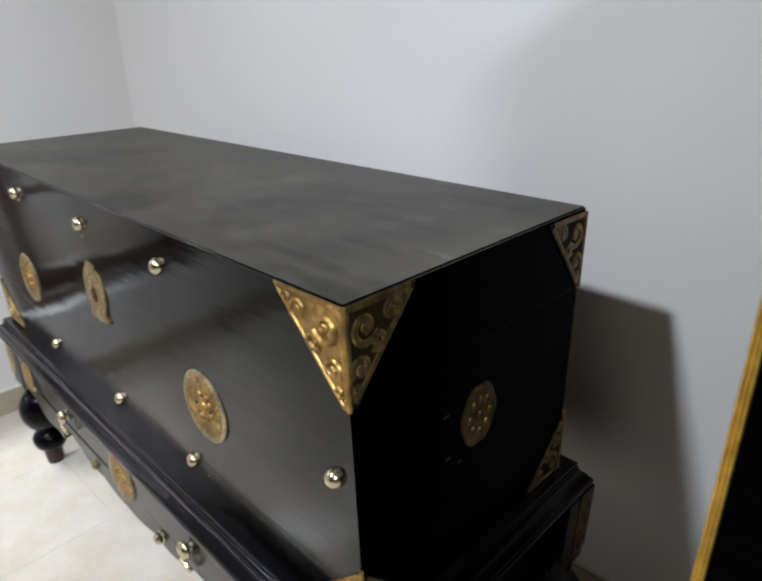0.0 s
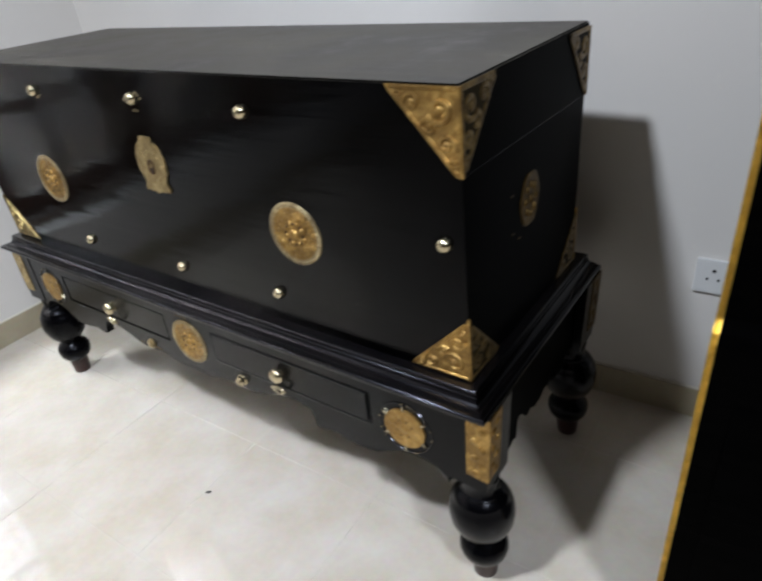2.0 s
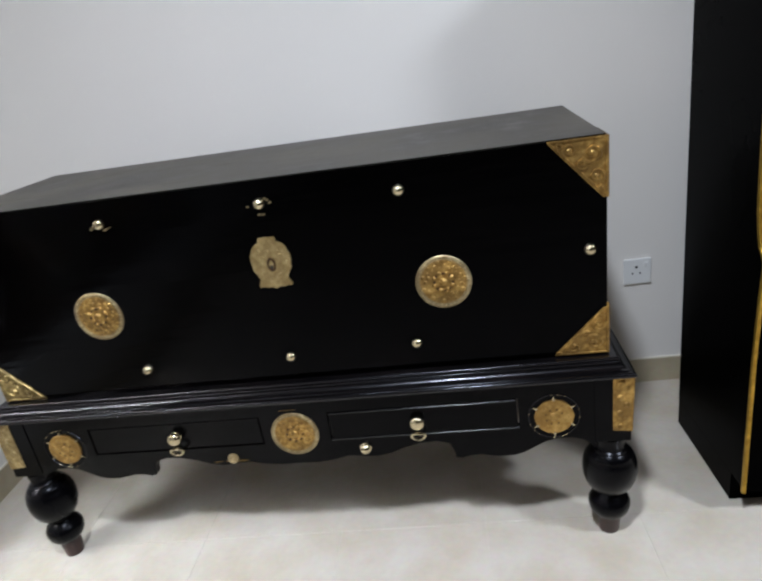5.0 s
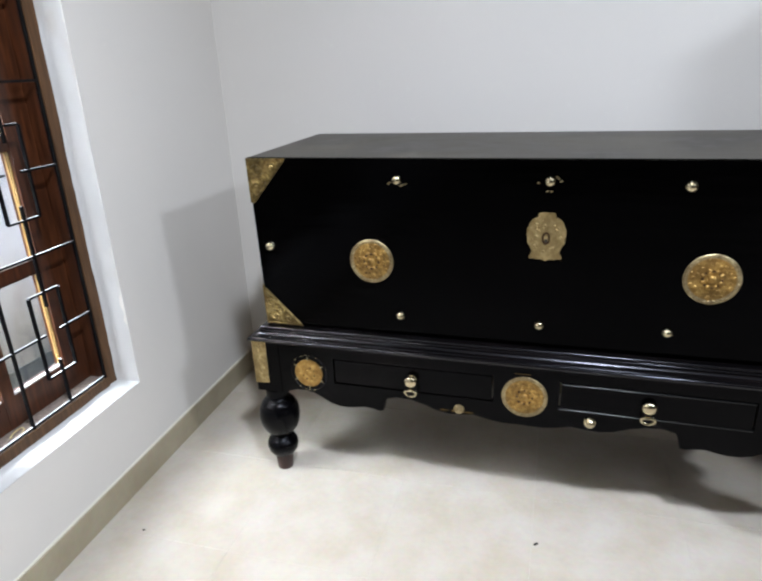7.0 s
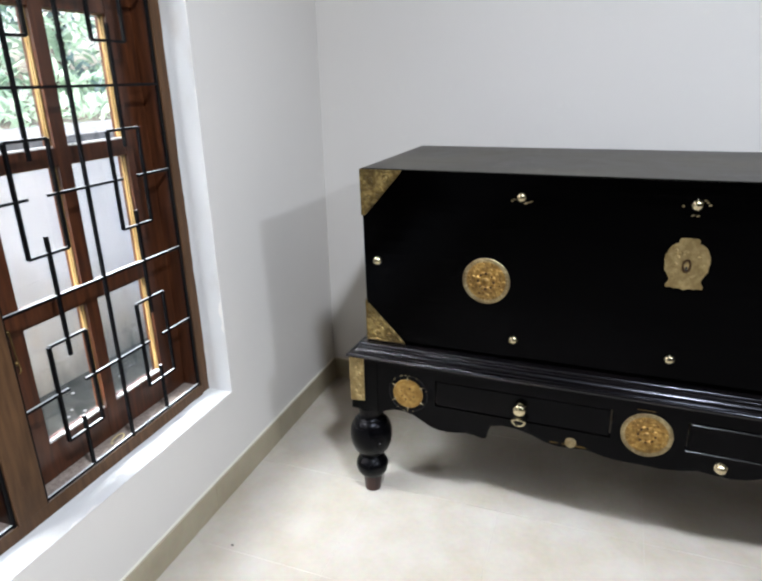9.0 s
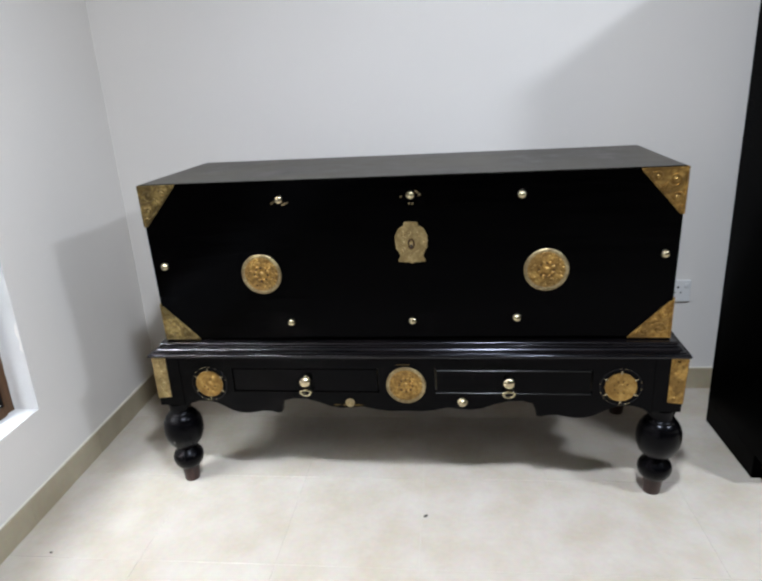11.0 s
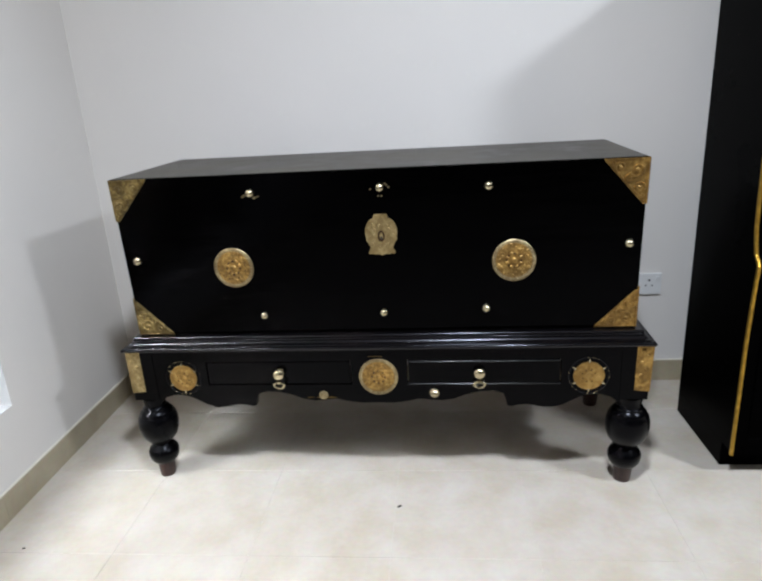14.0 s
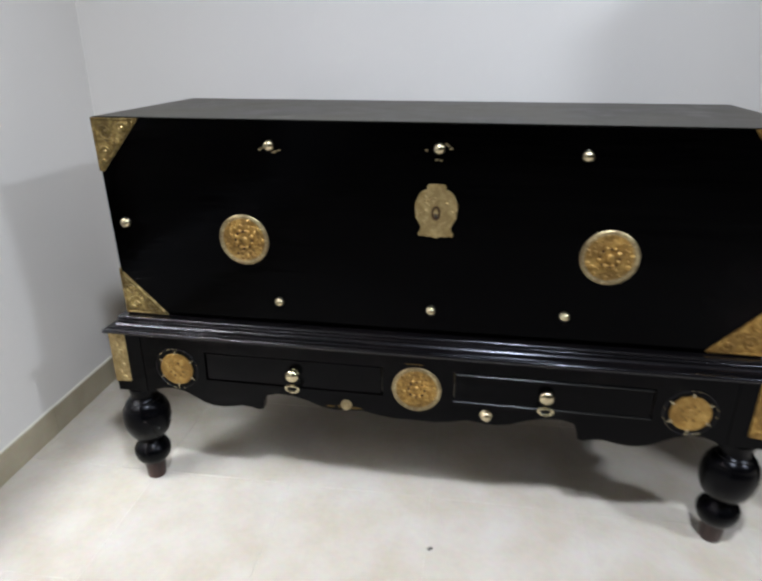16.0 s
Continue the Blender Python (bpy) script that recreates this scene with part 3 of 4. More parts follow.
def corner_face(bm, leg_x, leg_z, y, t, pierced=False):
    """A three-cornered plate with a raised border and scrolls, corner at the origin, along +x and +z."""
    add_prism(bm, [(0, 0), (leg_x, 0), (leg_x - 0.004, 0.008), (0.010, leg_z), (0, leg_z)], y - t, y, index=2 if pierced else 0)
    edge, curl, tone = (0.0042, 0.0046, 1) if pierced else (0.0026, 0.0036, 0)
    start = len(bm.verts)
    for a, c in (((0.003, 0.003), (leg_x - 0.01, 0.003)), ((0.003, 0.003), (0.003, leg_z - 0.008)), ((leg_x - 0.008, 0.006), (0.009, leg_z - 0.006))):
        add_tube(bm, [(a[0], y - t, a[1]), (c[0], y - t, c[1])], edge, 6, index=tone)
    for cx, cz, r, s, h in ((0.030, 0.030, 0.021, 0.4, 1), (0.073, 0.022, 0.015, 2.2, -1), (0.022, 0.076, 0.015, 2.6, 1), (0.050, 0.050, 0.012, 0.6, -1), (0.094, 0.012, 0.008, 1.5, 1), (0.013, 0.099, 0.008, 0.3, -1)):
        add_tube(bm, spiral(cx * leg_x / 0.115, cz * leg_z / 0.12, r, 1.2, s, h, y - t - 0.0005), curl * (0.6 + 20 * r), 6, index=tone)
    for cx, cz in ((0.030, 0.030), (0.073, 0.022), (0.022, 0.076)):
        add_dome(bm, (cx * leg_x / 0.115, y - t, cz * leg_z / 0.12), 0.006, 0.7, "y", 8, tone)
    if pierced:
        bm.verts.ensure_lookup_table()
        for v in list(bm.verts)[start:]:
            v.co.y = y - t + (v.co.y - y + t) * 0.4


def corner_plate(sx, back, top):
    bm = bmesh.new()
    corner_face(bm, 0.115, 0.122 if top else 0.112, 0, 0.0022)
    fold = -1 if top else 1
    for v in bm.verts:
        v.co.z *= fold
    zc = CZ1 - 0.0022 if top else CZ0 + 0.003 + SAG * sx * CW
    for v in bm.verts:
        x, y, z = v.co
        zz = zc + z
        v.co = (sx * (CW + 0.002 - x), (face_y(zz) + y) if not back else (CD + 0.2 * face_y(zz) - y), zz)
    side = bmesh.new()
    corner_face(side, 0.107, 0.120 if top else 0.110, 0, 0.0022, True)
    for v in side.verts:
        x, y, z = v.co
        zz = zc + fold * z
        v.co = (sx * (CW - y), face_y(zz) - 0.002 + x if not back else CD + 0.2 * face_y(zz) + 0.002 - x, zz)
    me = bpy.data.meshes.new("tmp")
    side.to_mesh(me)
    side.free()
    bm.from_mesh(me)
    bpy.data.meshes.remove(me)
    edge = [(sx * (CW + 0.001), (face_y(zz) - 0.001) if not back else CD + 0.2 * face_y(zz) + 0.001, zz) for zz in (zc, zc + fold * 0.122)]
    add_tube(bm, edge, 0.0032, 8)
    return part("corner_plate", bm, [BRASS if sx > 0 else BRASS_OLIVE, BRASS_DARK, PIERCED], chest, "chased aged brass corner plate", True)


for sx in (-1, 1):
    for back in (0, 1):
        for top in (0, 1):
            corner_plate(sx, back, top)

STUDS = [(-0.332, 0.959), (0.041, 0.961), (0.339, 0.954), (-0.711, 0.766), (0.716, 0.782), (-0.336, 0.583), (0.032, 0.588), (0.332, 0.597)]
for x, z in STUDS:
    bm = bmesh.new()
    y = face_y(z)
    add_lathe(bm, [(0.0125, -0.001), (0.0132, 0.001), (0.0128, 0.004), (0.0110, 0.0085), (0.0080, 0.0115), (0.0040, 0.0132), (0.0008, 0.0135)], (x, y, z), "y", 24)
    part("stud", bm, POLISHED, chest, "polished domed brass stud", True)
# brass slivers left of old fittings round two of the studs
for x, z in ((-0.354, 0.949), (-0.349, 0.953), (-0.318, 0.947), (-0.322, 0.944), (-0.310, 0.949), (0.014, 0.957), (0.061, 0.967), (0.066, 0.961), (0.056, 0.971), (0.045, 0.937), (0.036, 0.938)):
    bm = bmesh.new()
    y, a = face_y(z), 40 * x + 90 * z
    pts = [(x + r * math.cos(a + t), z + 0.5 * r * math.sin(a + t)) for t, r in ((0, 0.006), (1.2, 0.0035), (2.8, 0.0055), (4.4, 0.003))]
    add_prism(bm, pts, y - 0.0018, y)
    part("brass_sliver", bm, BRASS_RIM, chest, "brass sliver of an old hasp")


rng_mount = random.Random(8)


def rosette(name, x, y, z, r, parent, rim=BRASS_RIM):
    """A pierced round mount: beaded rim, ring of bosses and dark piercings round a middle boss."""
    bm = bmesh.new()
    add_lathe(bm, [(r, -0.001), (r, 0.002), (r * 0.97, 0.0036), (r * 0.86, 0.0036), (r * 0.83, 0.0022), (0.001, 0.003)], (x, y, z), "y", 48, 0)
    for f in bm.faces:
        c = f.calc_center_median()
        f.material_index = 1 if math.hypot(c.x - x, c.z - z) > 0.84 * r else 0
    for k in range(8):
        a = 2 * math.pi * k / 8 + math.pi / 2 + rng_mount.uniform(-0.08, 0.08)
        # a ring of sunk crescent piercings, with a low knob between each two
        arc = [(x + 0.33 * r * math.cos(a + d), y - 0.0024, z + 0.33 * r * math.sin(a + d)) for d in (-0.24, -0.10, 0.08, 0.22)]
        add_tube(bm, arc, r * rng_mount.uniform(0.040, 0.060), 6, index=2)
        a += math.pi / 8
        add_dome(bm, (x + 0.34 * r * math.cos(a), y - 0.002, z + 0.34 * r * math.sin(a)), r * rng_mount.uniform(0.095, 0.125), 0.75, "y", 10, 0)
    for k in range(11):
        a = 2 * math.pi * k / 11 + rng_mount.uniform(-0.06, 0.06)
        for q, w, turn in ((0.54, 0.085, 0.0), (0.64, 0.075, 0.29), (0.75, 0.085, 0.05)):
            add_dome(bm, (x + q * r * math.cos(a + turn), y - 0.0016, z + q * r * math.sin(a + turn)), r * w * rng_mount.uniform(0.75, 1.25), 0.42, "y", 8, 0)
        a += math.pi / 11
        if rng_mount.random() < 0.4:
            add_dome(bm, (x + 0.62 * r * math.cos(a), y - 0.0022, z + 0.62 * r * math.sin(a)), r * rng_mount.uniform(0.04, 0.06), 0.3, "y", 7, 2)
    for k in range(36):
        a = 2 * math.pi * k / 36
        add_dome(bm, (x + 0.91 * r * math.cos(a), y - 0.0034, z + 0.91 * r * math.sin(a)), r * 0.045, 0.7, "y", 6, 1)
    add_dome(bm, (x, y - 0.002, z), r * 0.17, 0.7, "y", 14, 0)
    return part(name, bm, [BRASS, rim, BRASS_HOLE], parent, "pierced round aged-brass rosette", True)


rosette("medallion", -0.412, face_y(0.738), 0.738, 0.061, chest)
rosette("medallion", 0.409, face_y(0.741), 0.741, 0.061, chest)

# lock plate with keyhole
bm = bmesh.new()
half = [(0.0, 0.061), (0.010, 0.0595), (0.018, 0.060), (0.021, 0.054), (0.0185, 0.049), (0.027, 0.047), (0.035, 0.041), (0.0405, 0.032), (0.0405, 0.027), (0.0455, 0.020), (0.0462, 0.006), (0.0430, -0.008),
        (0.0445, -0.014), (0.037, -0.023), (0.0315, -0.035), (0.0335, -0.042), (0.0390, -0.050), (0.0365, -0.0565), (0.027, -0.0535), (0.0205, -0.0575), (0.010, -0.0550), (0.0, -0.0605)]
LX, LZ = 0.038, 0.826
ly = face_y(LZ)
add_prism(bm, [(LX + x, LZ + z) for x, z in half] + [(LX - x, LZ + z) for x, z in half[-2:0:-1]], ly - 0.0035, ly + 0.001, 0.001)
for k in range(26):
    a = rng_mount.uniform(0, 6.28)
    f = rng_mount.uniform(0.5, 1.0)
    add_dome(bm, (LX + 0.036 * f * math.cos(a), ly - 0.0035, LZ + 0.002 + 0.042 * f * math.sin(a)), rng_mount.uniform(0.002, 0.0042), 0.4, "y", 7)
lock = part("lock_plate", bm, BRASS_PALE, chest, "shield-shaped dull brass lock plate", True)
bm = bmesh.new()
ring = [(LX + 0.0074 * math.cos(a), ly - 0.004, LZ - 0.003 + 0.0140 * math.sin(a)) for a in (2 * math.pi * k / 20 for k in range(20))]
add_tube(bm, ring, 0.0024, 6, True)
part("keyhole_rim", bm, BRASS_HOLE, lock, "dark worn keyhole rim", True)
bm = bmesh.new()
add_prism(bm, [(LX + 0.0030 * math.cos(a), LZ - 0.009 + 0.0055 * math.sin(a)) for a in (2 * math.pi * k / 16 for k in range(16))], ly - 0.0042, ly - 0.003)
part("keyhole", bm, DARK, lock, "dark keyhole")

# mount on the chest's ends
for sx in (-1, 1):
    bm = bmesh.new()
    r, cy, cz = 0.049, 0.24, 0.773
    add_lathe(bm, [(r, -0.001), (r, 0.002), (r * 0.9, 0.0035), (r * 0.8, 0.002), (0.001, 0.003)], (0, 0, 0), "x", 36)
    for k in range(8):
        a = 2 * math.pi * k / 8
        add_dome(bm, (0.002, 0.55 * r * math.cos(a), 0.55 * r * math.sin(a)), r * 0.15, 0.7, "x", 8)
    add_dome(bm, (0.002, 0, 0), r * 0.2, 0.7, "x", 12)
    for v in bm.verts:
        lobe = 1 + 0.035 * math.cos(6 * math.atan2(v.co.z, v.co.y))
        v.co = (sx * (CW + v.co.x), cy + v.co.y * 0.80 * lobe, cz + v.co.z * lobe)
    for dy, dz in ((-0.072, 0.03), (-0.066, -0.040), (-0.040, -0.058)):
        end = bmesh.new()
        add_box(end, (sx * (CW + 0.0004) - 0.0009, cy + dy - 0.005, cz + dz - 0.0013), (sx * (CW + 0.0004) + 0.0009, cy + dy + 0.005, cz + dz + 0.0013))
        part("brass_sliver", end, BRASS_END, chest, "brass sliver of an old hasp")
    part("end_medallion", bm, BRASS_END, chest, "brass rosette on the chest end, shaded in its colour", True)

stand = thing("chest_stand", pose(0, 0, 0, 0, 0, TURN), "black lacquered stand with turned legs, two drawers and brass mounts", "stand")
SX0, SX1, SY0, SY1 = -0.775, 0.775, -0.012, 0.545


def reed(cx, cz, r, a0, a1, n=7):
    """Points of a round bead, from angle a0 to a1 in degrees, as (outset, height)."""
    return [(cx + r * math.cos(radians(a0 + (a1 - a0) * k / n)), cz + r * math.sin(radians(a0 + (a1 - a0) * k / n))) for k in range(n + 1)]


prof = [(-0.03, 0.515), (-0.03, 0.5259), (-0.012, 0.5259)] + reed(-0.0090, 0.5216, 0.0043, 90, -60) + [(-0.0072, 0.5168)] + reed(-0.0062, 0.5138, 0.0034, 75, -55, 6)
prof += [(-0.0046, 0.5098)]
# a wide cove, then the rounded lip
prof += [(0.0095 - 0.0120 * math.cos(radians(q)), 0.5130 - 0.0115 * math.sin(radians(q))) for q in (18, 35, 50, 65, 80, 90)] + [(0.0118, 0.5015), (0.0124, 0.4992)]
prof += reed(0.0185, 0.4925, 0.0065, 112, -65) + [(0.0205, 0.4862), (0.005, 0.4845), (-0.03, 0.4845)]
bm = rect_loft(prof, SX0, SX1, SY0, SY1)
bmesh.ops.recalc_face_normals(bm, faces=bm.faces)
# moulding ends get the dimmer stand lacquer, so that they look shaded
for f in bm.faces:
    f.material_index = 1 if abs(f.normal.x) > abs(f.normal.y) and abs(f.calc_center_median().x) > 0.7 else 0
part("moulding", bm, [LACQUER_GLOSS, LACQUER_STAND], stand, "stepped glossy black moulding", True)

HALF = [(0.0, 0.300), (0.05, 0.299), (0.09, 0.304), (0.13, 0.313), (0.165, 0.309), (0.20, 0.307), (0.235, 0.313), (0.27, 0.327), (0.31, 0.337), (0.35, 0.339), (0.38, 0.331), (0.388, 0.312), (0.392, 0.290),
        (0.405, 0.287), (0.425, 0.292), (0.45, 0.294), (0.475, 0.289), (0.50, 0.285), (0.53, 0.286), (0.555, 0.293), (0.58, 0.307), (0.605, 0.320), (0.635, 0.327), (0.665, 0.326), (0.69, 0.318), (0.708, 0.304), (0.715, 0.292)]
AY = -0.010       # face of the front apron
lower = [(-x, z) for x, z in HALF[::-1]] + HALF[1:]
bm = bmesh.new()
add_prism(bm, lower + [(0.715, 0.3615), (-0.715, 0.3615)], AY, AY + 0.022)
for a, c in ((-0.715, -0.541), (-0.077, 0.094), (0.547, 0.715)):
    part("front_stile", box((a, AY, 0.3615), (c, AY + 0.022, 0.4415)), LACQUER_STAND, stand)
part("front_rail", box((-0.715, AY, 0.4415), (0.715, AY + 0.022, 0.486)), LACQUER_STAND, stand)
part("front_apron", bm, LACQUER_STAND, stand, "scalloped black front apron")
for sx in (-1, 1):
    bm = bmesh.new()
    k = 0.195 / 0.715
    side = [(-x * k, 0.30 + (z - 0.30) * 0.9) for x, z in HALF[::-1]] + [(x * k, 0.30 + (z - 0.30) * 0.9) for x, z in HALF[1:]]
    add_prism(bm, side + [(0.195, 0.486), (-0.195, 0.486)], 0, 0.022)
    for v in bm.verts:
        v.co = (sx * (0.772 - v.co.y), 0.268 + v.co.x, v.co.z)
    part("side_apron", bm, LACQUER_SHADED_END, stand, "scalloped black side apron")
part("back_rail", box((-0.715, 0.515, 0.33), (0.715, 0.535, 0.486)), LACQUER_STAND, stand)

LEG = [(0.037, 0.303), (0.036, 0.292), (0.034, 0.280), (0.036, 0.270), (0.041, 0.266), (0.041, 0.262), (0.046, 0.258), (0.052, 0.251), (0.0535, 0.248), (0.0535, 0.246), (0.059, 0.238), (0.0635, 0.220), (0.0645, 0.200), (0.062, 0.180), (0.054, 0.158), (0.042, 0.142), (0.031, 0.134), (0.028, 0.128),
       (0.033, 0.121), (0.044, 0.112), (0.0495, 0.100), (0.0500, 0.088), (0.0465, 0.073), (0.039, 0.061), (0.0295, 0.054)]
FOOT = [(0.0290, 0.056), (0.0285, 0.046), (0.0262, 0.020), (0.0252, 0.003), (0.0242, 0.0)]
def tuck(bm, lx):
    """Draws the outer face of a leg block in towards its foot."""
    side = 1 if lx > 0 else -1
    for v in bm.verts:
        share = min(1, max(0, (side * (v.co.x - lx) + 0.042) / 0.084))
        v.co.x -= side * (0.006 if side > 0 else 0.0015) * share * max(0, 0.4842 - v.co.z) / 0.184


def lean(bm, lx, front):
    """The legs of one end rake back towards their feet."""
    if lx > 0:
        for v in bm.verts:
            v.co.y += (0.024 if front else 0.030) * max(0, 1 - v.co.z / 0.30)


for lx in (-0.757, 0.757):
    for lyy, front in ((0.030, True), (0.510, False)):
        bm = box((lx - 0.042, lyy - 0.042, 0.284), (lx + 0.042, lyy + 0.042, 0.4842))
        foot_edges = [e for e in bm.edges if max(v.co.z for v in e.verts) < 0.285]
        bmesh.ops.bevel(bm, geom=foot_edges, offset=0.026, segments=7, affect="EDGES")
        tuck(bm, lx)
        blk = part("leg_block", bm, LACQUER_STAND, stand, "square black leg block")
        bm = bmesh.new()
        add_lathe(bm, LEG, (lx, lyy, 0), "z", 40)
        lean(bm, lx, front)
        leg = part("leg", bm, LACQUER_LEG, stand, "turned black leg with two balls", True)
        bm = bmesh.new()
        add_lathe(bm, FOOT, (lx, lyy, 0), "z", 28)
        lean(bm, lx, front)
        part("foot", bm, FOOT_WOOD, leg, "worn reddish wooden foot", True)
        # brass band folded round the outer corner of the block
        sx, sy = (1 if lx > 0 else -1), (-1 if front else 1)
        bm = bmesh.new()
        for face in (0, 1):
            add = bmesh.new()
            add_prism(add, [(0, 0), (0.043, 0.004), (0.044, 0.145), (0, 0.145)], -0.0022, 0.0)
            for u, w in ((0.014, 0.03), (0.028, 0.05), (0.014, 0.07), (0.028, 0.09), (0.014, 0.11), (0.026, 0.128), (0.026, 0.014)):
                add_dome(add, (u, -0.002, w), 0.0075, 0.45, "y", 8)
                add_tube(add, spiral(u, w, 0.009, 1.1, u * 90, 1, -0.0025), 0.0016, 5)
            for v in add.verts:
                x, y, z = v.co
                v.co = (lx + sx * (0.042 - x), lyy + sy * (0.042 - y), 0.337 + z) if face == 0 else (lx + sx * (0.042 - y), lyy + sy * (0.042 - x), 0.337 + z)
            me = bpy.data.meshes.new("tmp")
            add.to_mesh(me)
            add.free()
            bm.from_mesh(me)
            bpy.data.meshes.remove(me)
        add_tube(bm, [(lx + sx * 0.0425, lyy + sy * 0.0425, 0.337), (lx + sx * 0.0425, lyy + sy * 0.0425, 0.482)], 0.0025, 8)
        tuck(bm, lx)
        # the rear bands stand in shade, which their darker brass carries
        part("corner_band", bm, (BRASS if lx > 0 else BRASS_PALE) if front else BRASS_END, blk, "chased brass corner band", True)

# drawers with ring pulls
for x0, x1 in ((-0.537, -0.081), (0.098, 0.543)):
    proud = x0 > 0
    bm = box((x0, AY + (-0.003 if proud else 0.0015), 0.3650), (x1, AY + 0.020, 0.4385))
    rim = [e for e in bm.edges if max(v.co.y for v in e.verts) < AY + 0.01]
    bmesh.ops.bevel(bm, geom=rim, offset=0.0042 if proud else 0.0015, segments=6, affect="EDGES")
    bm.normal_update()
    for f in bm.faces:
        f.material_index = 1 if proud and abs(f.normal.y) > 0.1 and abs(f.normal.z) > 0.1 else 0
    drawer = part("drawer", bm, [LACQUER_STAND, LACQUER_EDGE], stand, "black drawer front")
    # thin tubes added to draw the bright highlight lines of this drawer
    if proud:
        bm = bmesh.new()
        add_tube(bm, [(x0 - 0.002, AY + 0.0005, 0.3622), (x1 + 0.002, AY + 0.0005, 0.3622)], 0.0022, 12)
        part("lip", bm, LACQUER_EDGE, stand, "rounded glossy lip added under the drawer to catch a highlight", True)
        bm = bmesh.new()
        add_tube(bm, [(x0 + 0.002, AY - 0.0014, 0.4368), (x1 - 0.002, AY - 0.0014, 0.4368)], 0.0021, 12)
        part("highlight_bead", bm, LACQUER_EDGE, drawer, "glossy bead added along the drawer top to catch a highlight", True)
    part("drawer_box", box((x0 + 0.01, AY + 0.0205, 0.367), (x1 - 0.01, 0.40, 0.436)), LACQUER_STAND, drawer)
    cx, cz = (-0.304 if x0 < 0 else 0.310), 0.403
    bm = bmesh.new()
    add_lathe(bm, [(0.0135, -0.001), (0.0135, 0.002), (0.0095, 0.004), (0.0088, 0.008), (0.0150, 0.011), (0.0178, 0.015), (0.0170, 0.0195), (0.0125, 0.0235), (0.0060, 0.0255), (0.0006, 0.0260)], (cx, AY + 0.001, cz), "y", 28)
    pull = part("knob", bm, POLISHED, drawer, "polished brass knob", True)
    # stirrup-shaped drop with a flattened top, hung from the knob
    bm = bmesh.new()
    pts = []
    for k in range(32):
        a = 2 * math.pi * k / 32
        up = math.sin(a)
        pts.append((cx + 0.0165 * math.cos(a) * (1 - 0.12 * max(0, -up)), AY - 0.016 - 0.003 * up, cz - 0.0335 + (0.0085 if up > 0 else 0.0130) * up))
    add_tube(bm, pts, 0.0036, 8, True)
    part("ring_pull", bm, POLISHED, pull, "polished brass ring pull", True)

rosette("medallion", 0.006, AY, 0.388, 0.060, stand)
for cx, cz in ((-0.620, 0.388), (0.625, 0.388)):
    bm = bmesh.new()
    r = 0.044
    n = 48
    outline = []
    for k in range(n):
        a = 2 * math.pi * k / n
        q = r * (1 + 0.012 * math.cos(12 * a))
        outline.append((cx + q * math.cos(a), cz + q * math.sin(a)))
    add_prism(bm, outline, AY - 0.004, AY + 0.001, 0.001)
    for k in range(6):
        a = 2 * math.pi * k / 6 + math.pi / 2
        for q, w in ((0.017, 0.006), (0.030, 0.0085)):
            add_dome(bm, (cx + q * math.cos(a + 0.26), AY - 0.0034, cz + q * math.sin(a + 0.26)), w, 0.22, "y", 10)
            add_dome(bm, (cx + q * math.cos(a + 0.78), AY - 0.0034, cz + q * math.sin(a + 0.78)), w * 0.7, 0.25, "y", 8)
        d, e = Vector((math.cos(a), math.sin(a))), Vector((-math.sin(a), math.cos(a)))
        tri = [Vector((cx, cz)) + d * 0.041 + e * 0.0036, Vector((cx, cz)) + d * 0.0555, Vector((cx, cz)) + d * 0.041 - e * 0.0036]
        add_prism(bm, [tuple(p) for p in tri], AY - 0.004, AY, index=1)
    for k in range(8):
        a = 2 * math.pi * k / 8 + 0.3
        for q, w in ((0.019, 0.0030),):
            add_dome(bm, (cx + q * math.cos(a + q * 8), AY - 0.0040, cz + q * math.sin(a + q * 8)), w * rng_mount.uniform(0.6, 1.1), 0.25, "y", 7, 2)
    add_dome(bm, (cx, AY - 0.003, cz), 0.011, 0.35, "y", 14)
    star = part("star_mount", bm, [BRASS_STAR, POLISHED, BRASS_HOLE], stand, "brass sun mount with six pale points", True)
    bm = bmesh.new()
    add_tube(bm, [(cx + 0.0572 * math.cos(a), AY - 0.0005, cz + 0.0572 * math.sin(a)) for a in (2 * math.pi * k / 48 for k in range(48))], 0.0016, 6, True)
    for k in range(15):
        # flecks of brass left in the turned groove
        a = rng_mount.uniform(0, 2 * math.pi)
        add_tube(bm, [(cx + 0.0572 * math.cos(a + d), AY - 0.0018, cz + 0.0572 * math.sin(a + d)) for d in (0, 0.03, rng_mount.uniform(0.04, 0.09))], 0.0009, 5, index=1)
    part("star_ring", bm, [LACQUER_GLOSS, BRASS_RIM], star, "dark turned ring round the mount", True)
for x, z, high in ((-0.170, 0.3263, 0.55), (0.175, 0.3337, 1.0)):
    bm = bmesh.new()
    add_lathe(bm, [(r, h * high) for r, h in ((0.0145, -0.001), (0.0145, 0.002), (0.0115, 0.004), (0.0125, 0.010), (0.009, 0.015), (0.004, 0.017), (0.0006, 0.0172))], (x, AY, z), "y", 24)
    part("stud", bm, POLISHED if x > 0 else BRASS_RIM, stand, "domed brass stud" if x > 0 else "flattened dull brass stud", True)
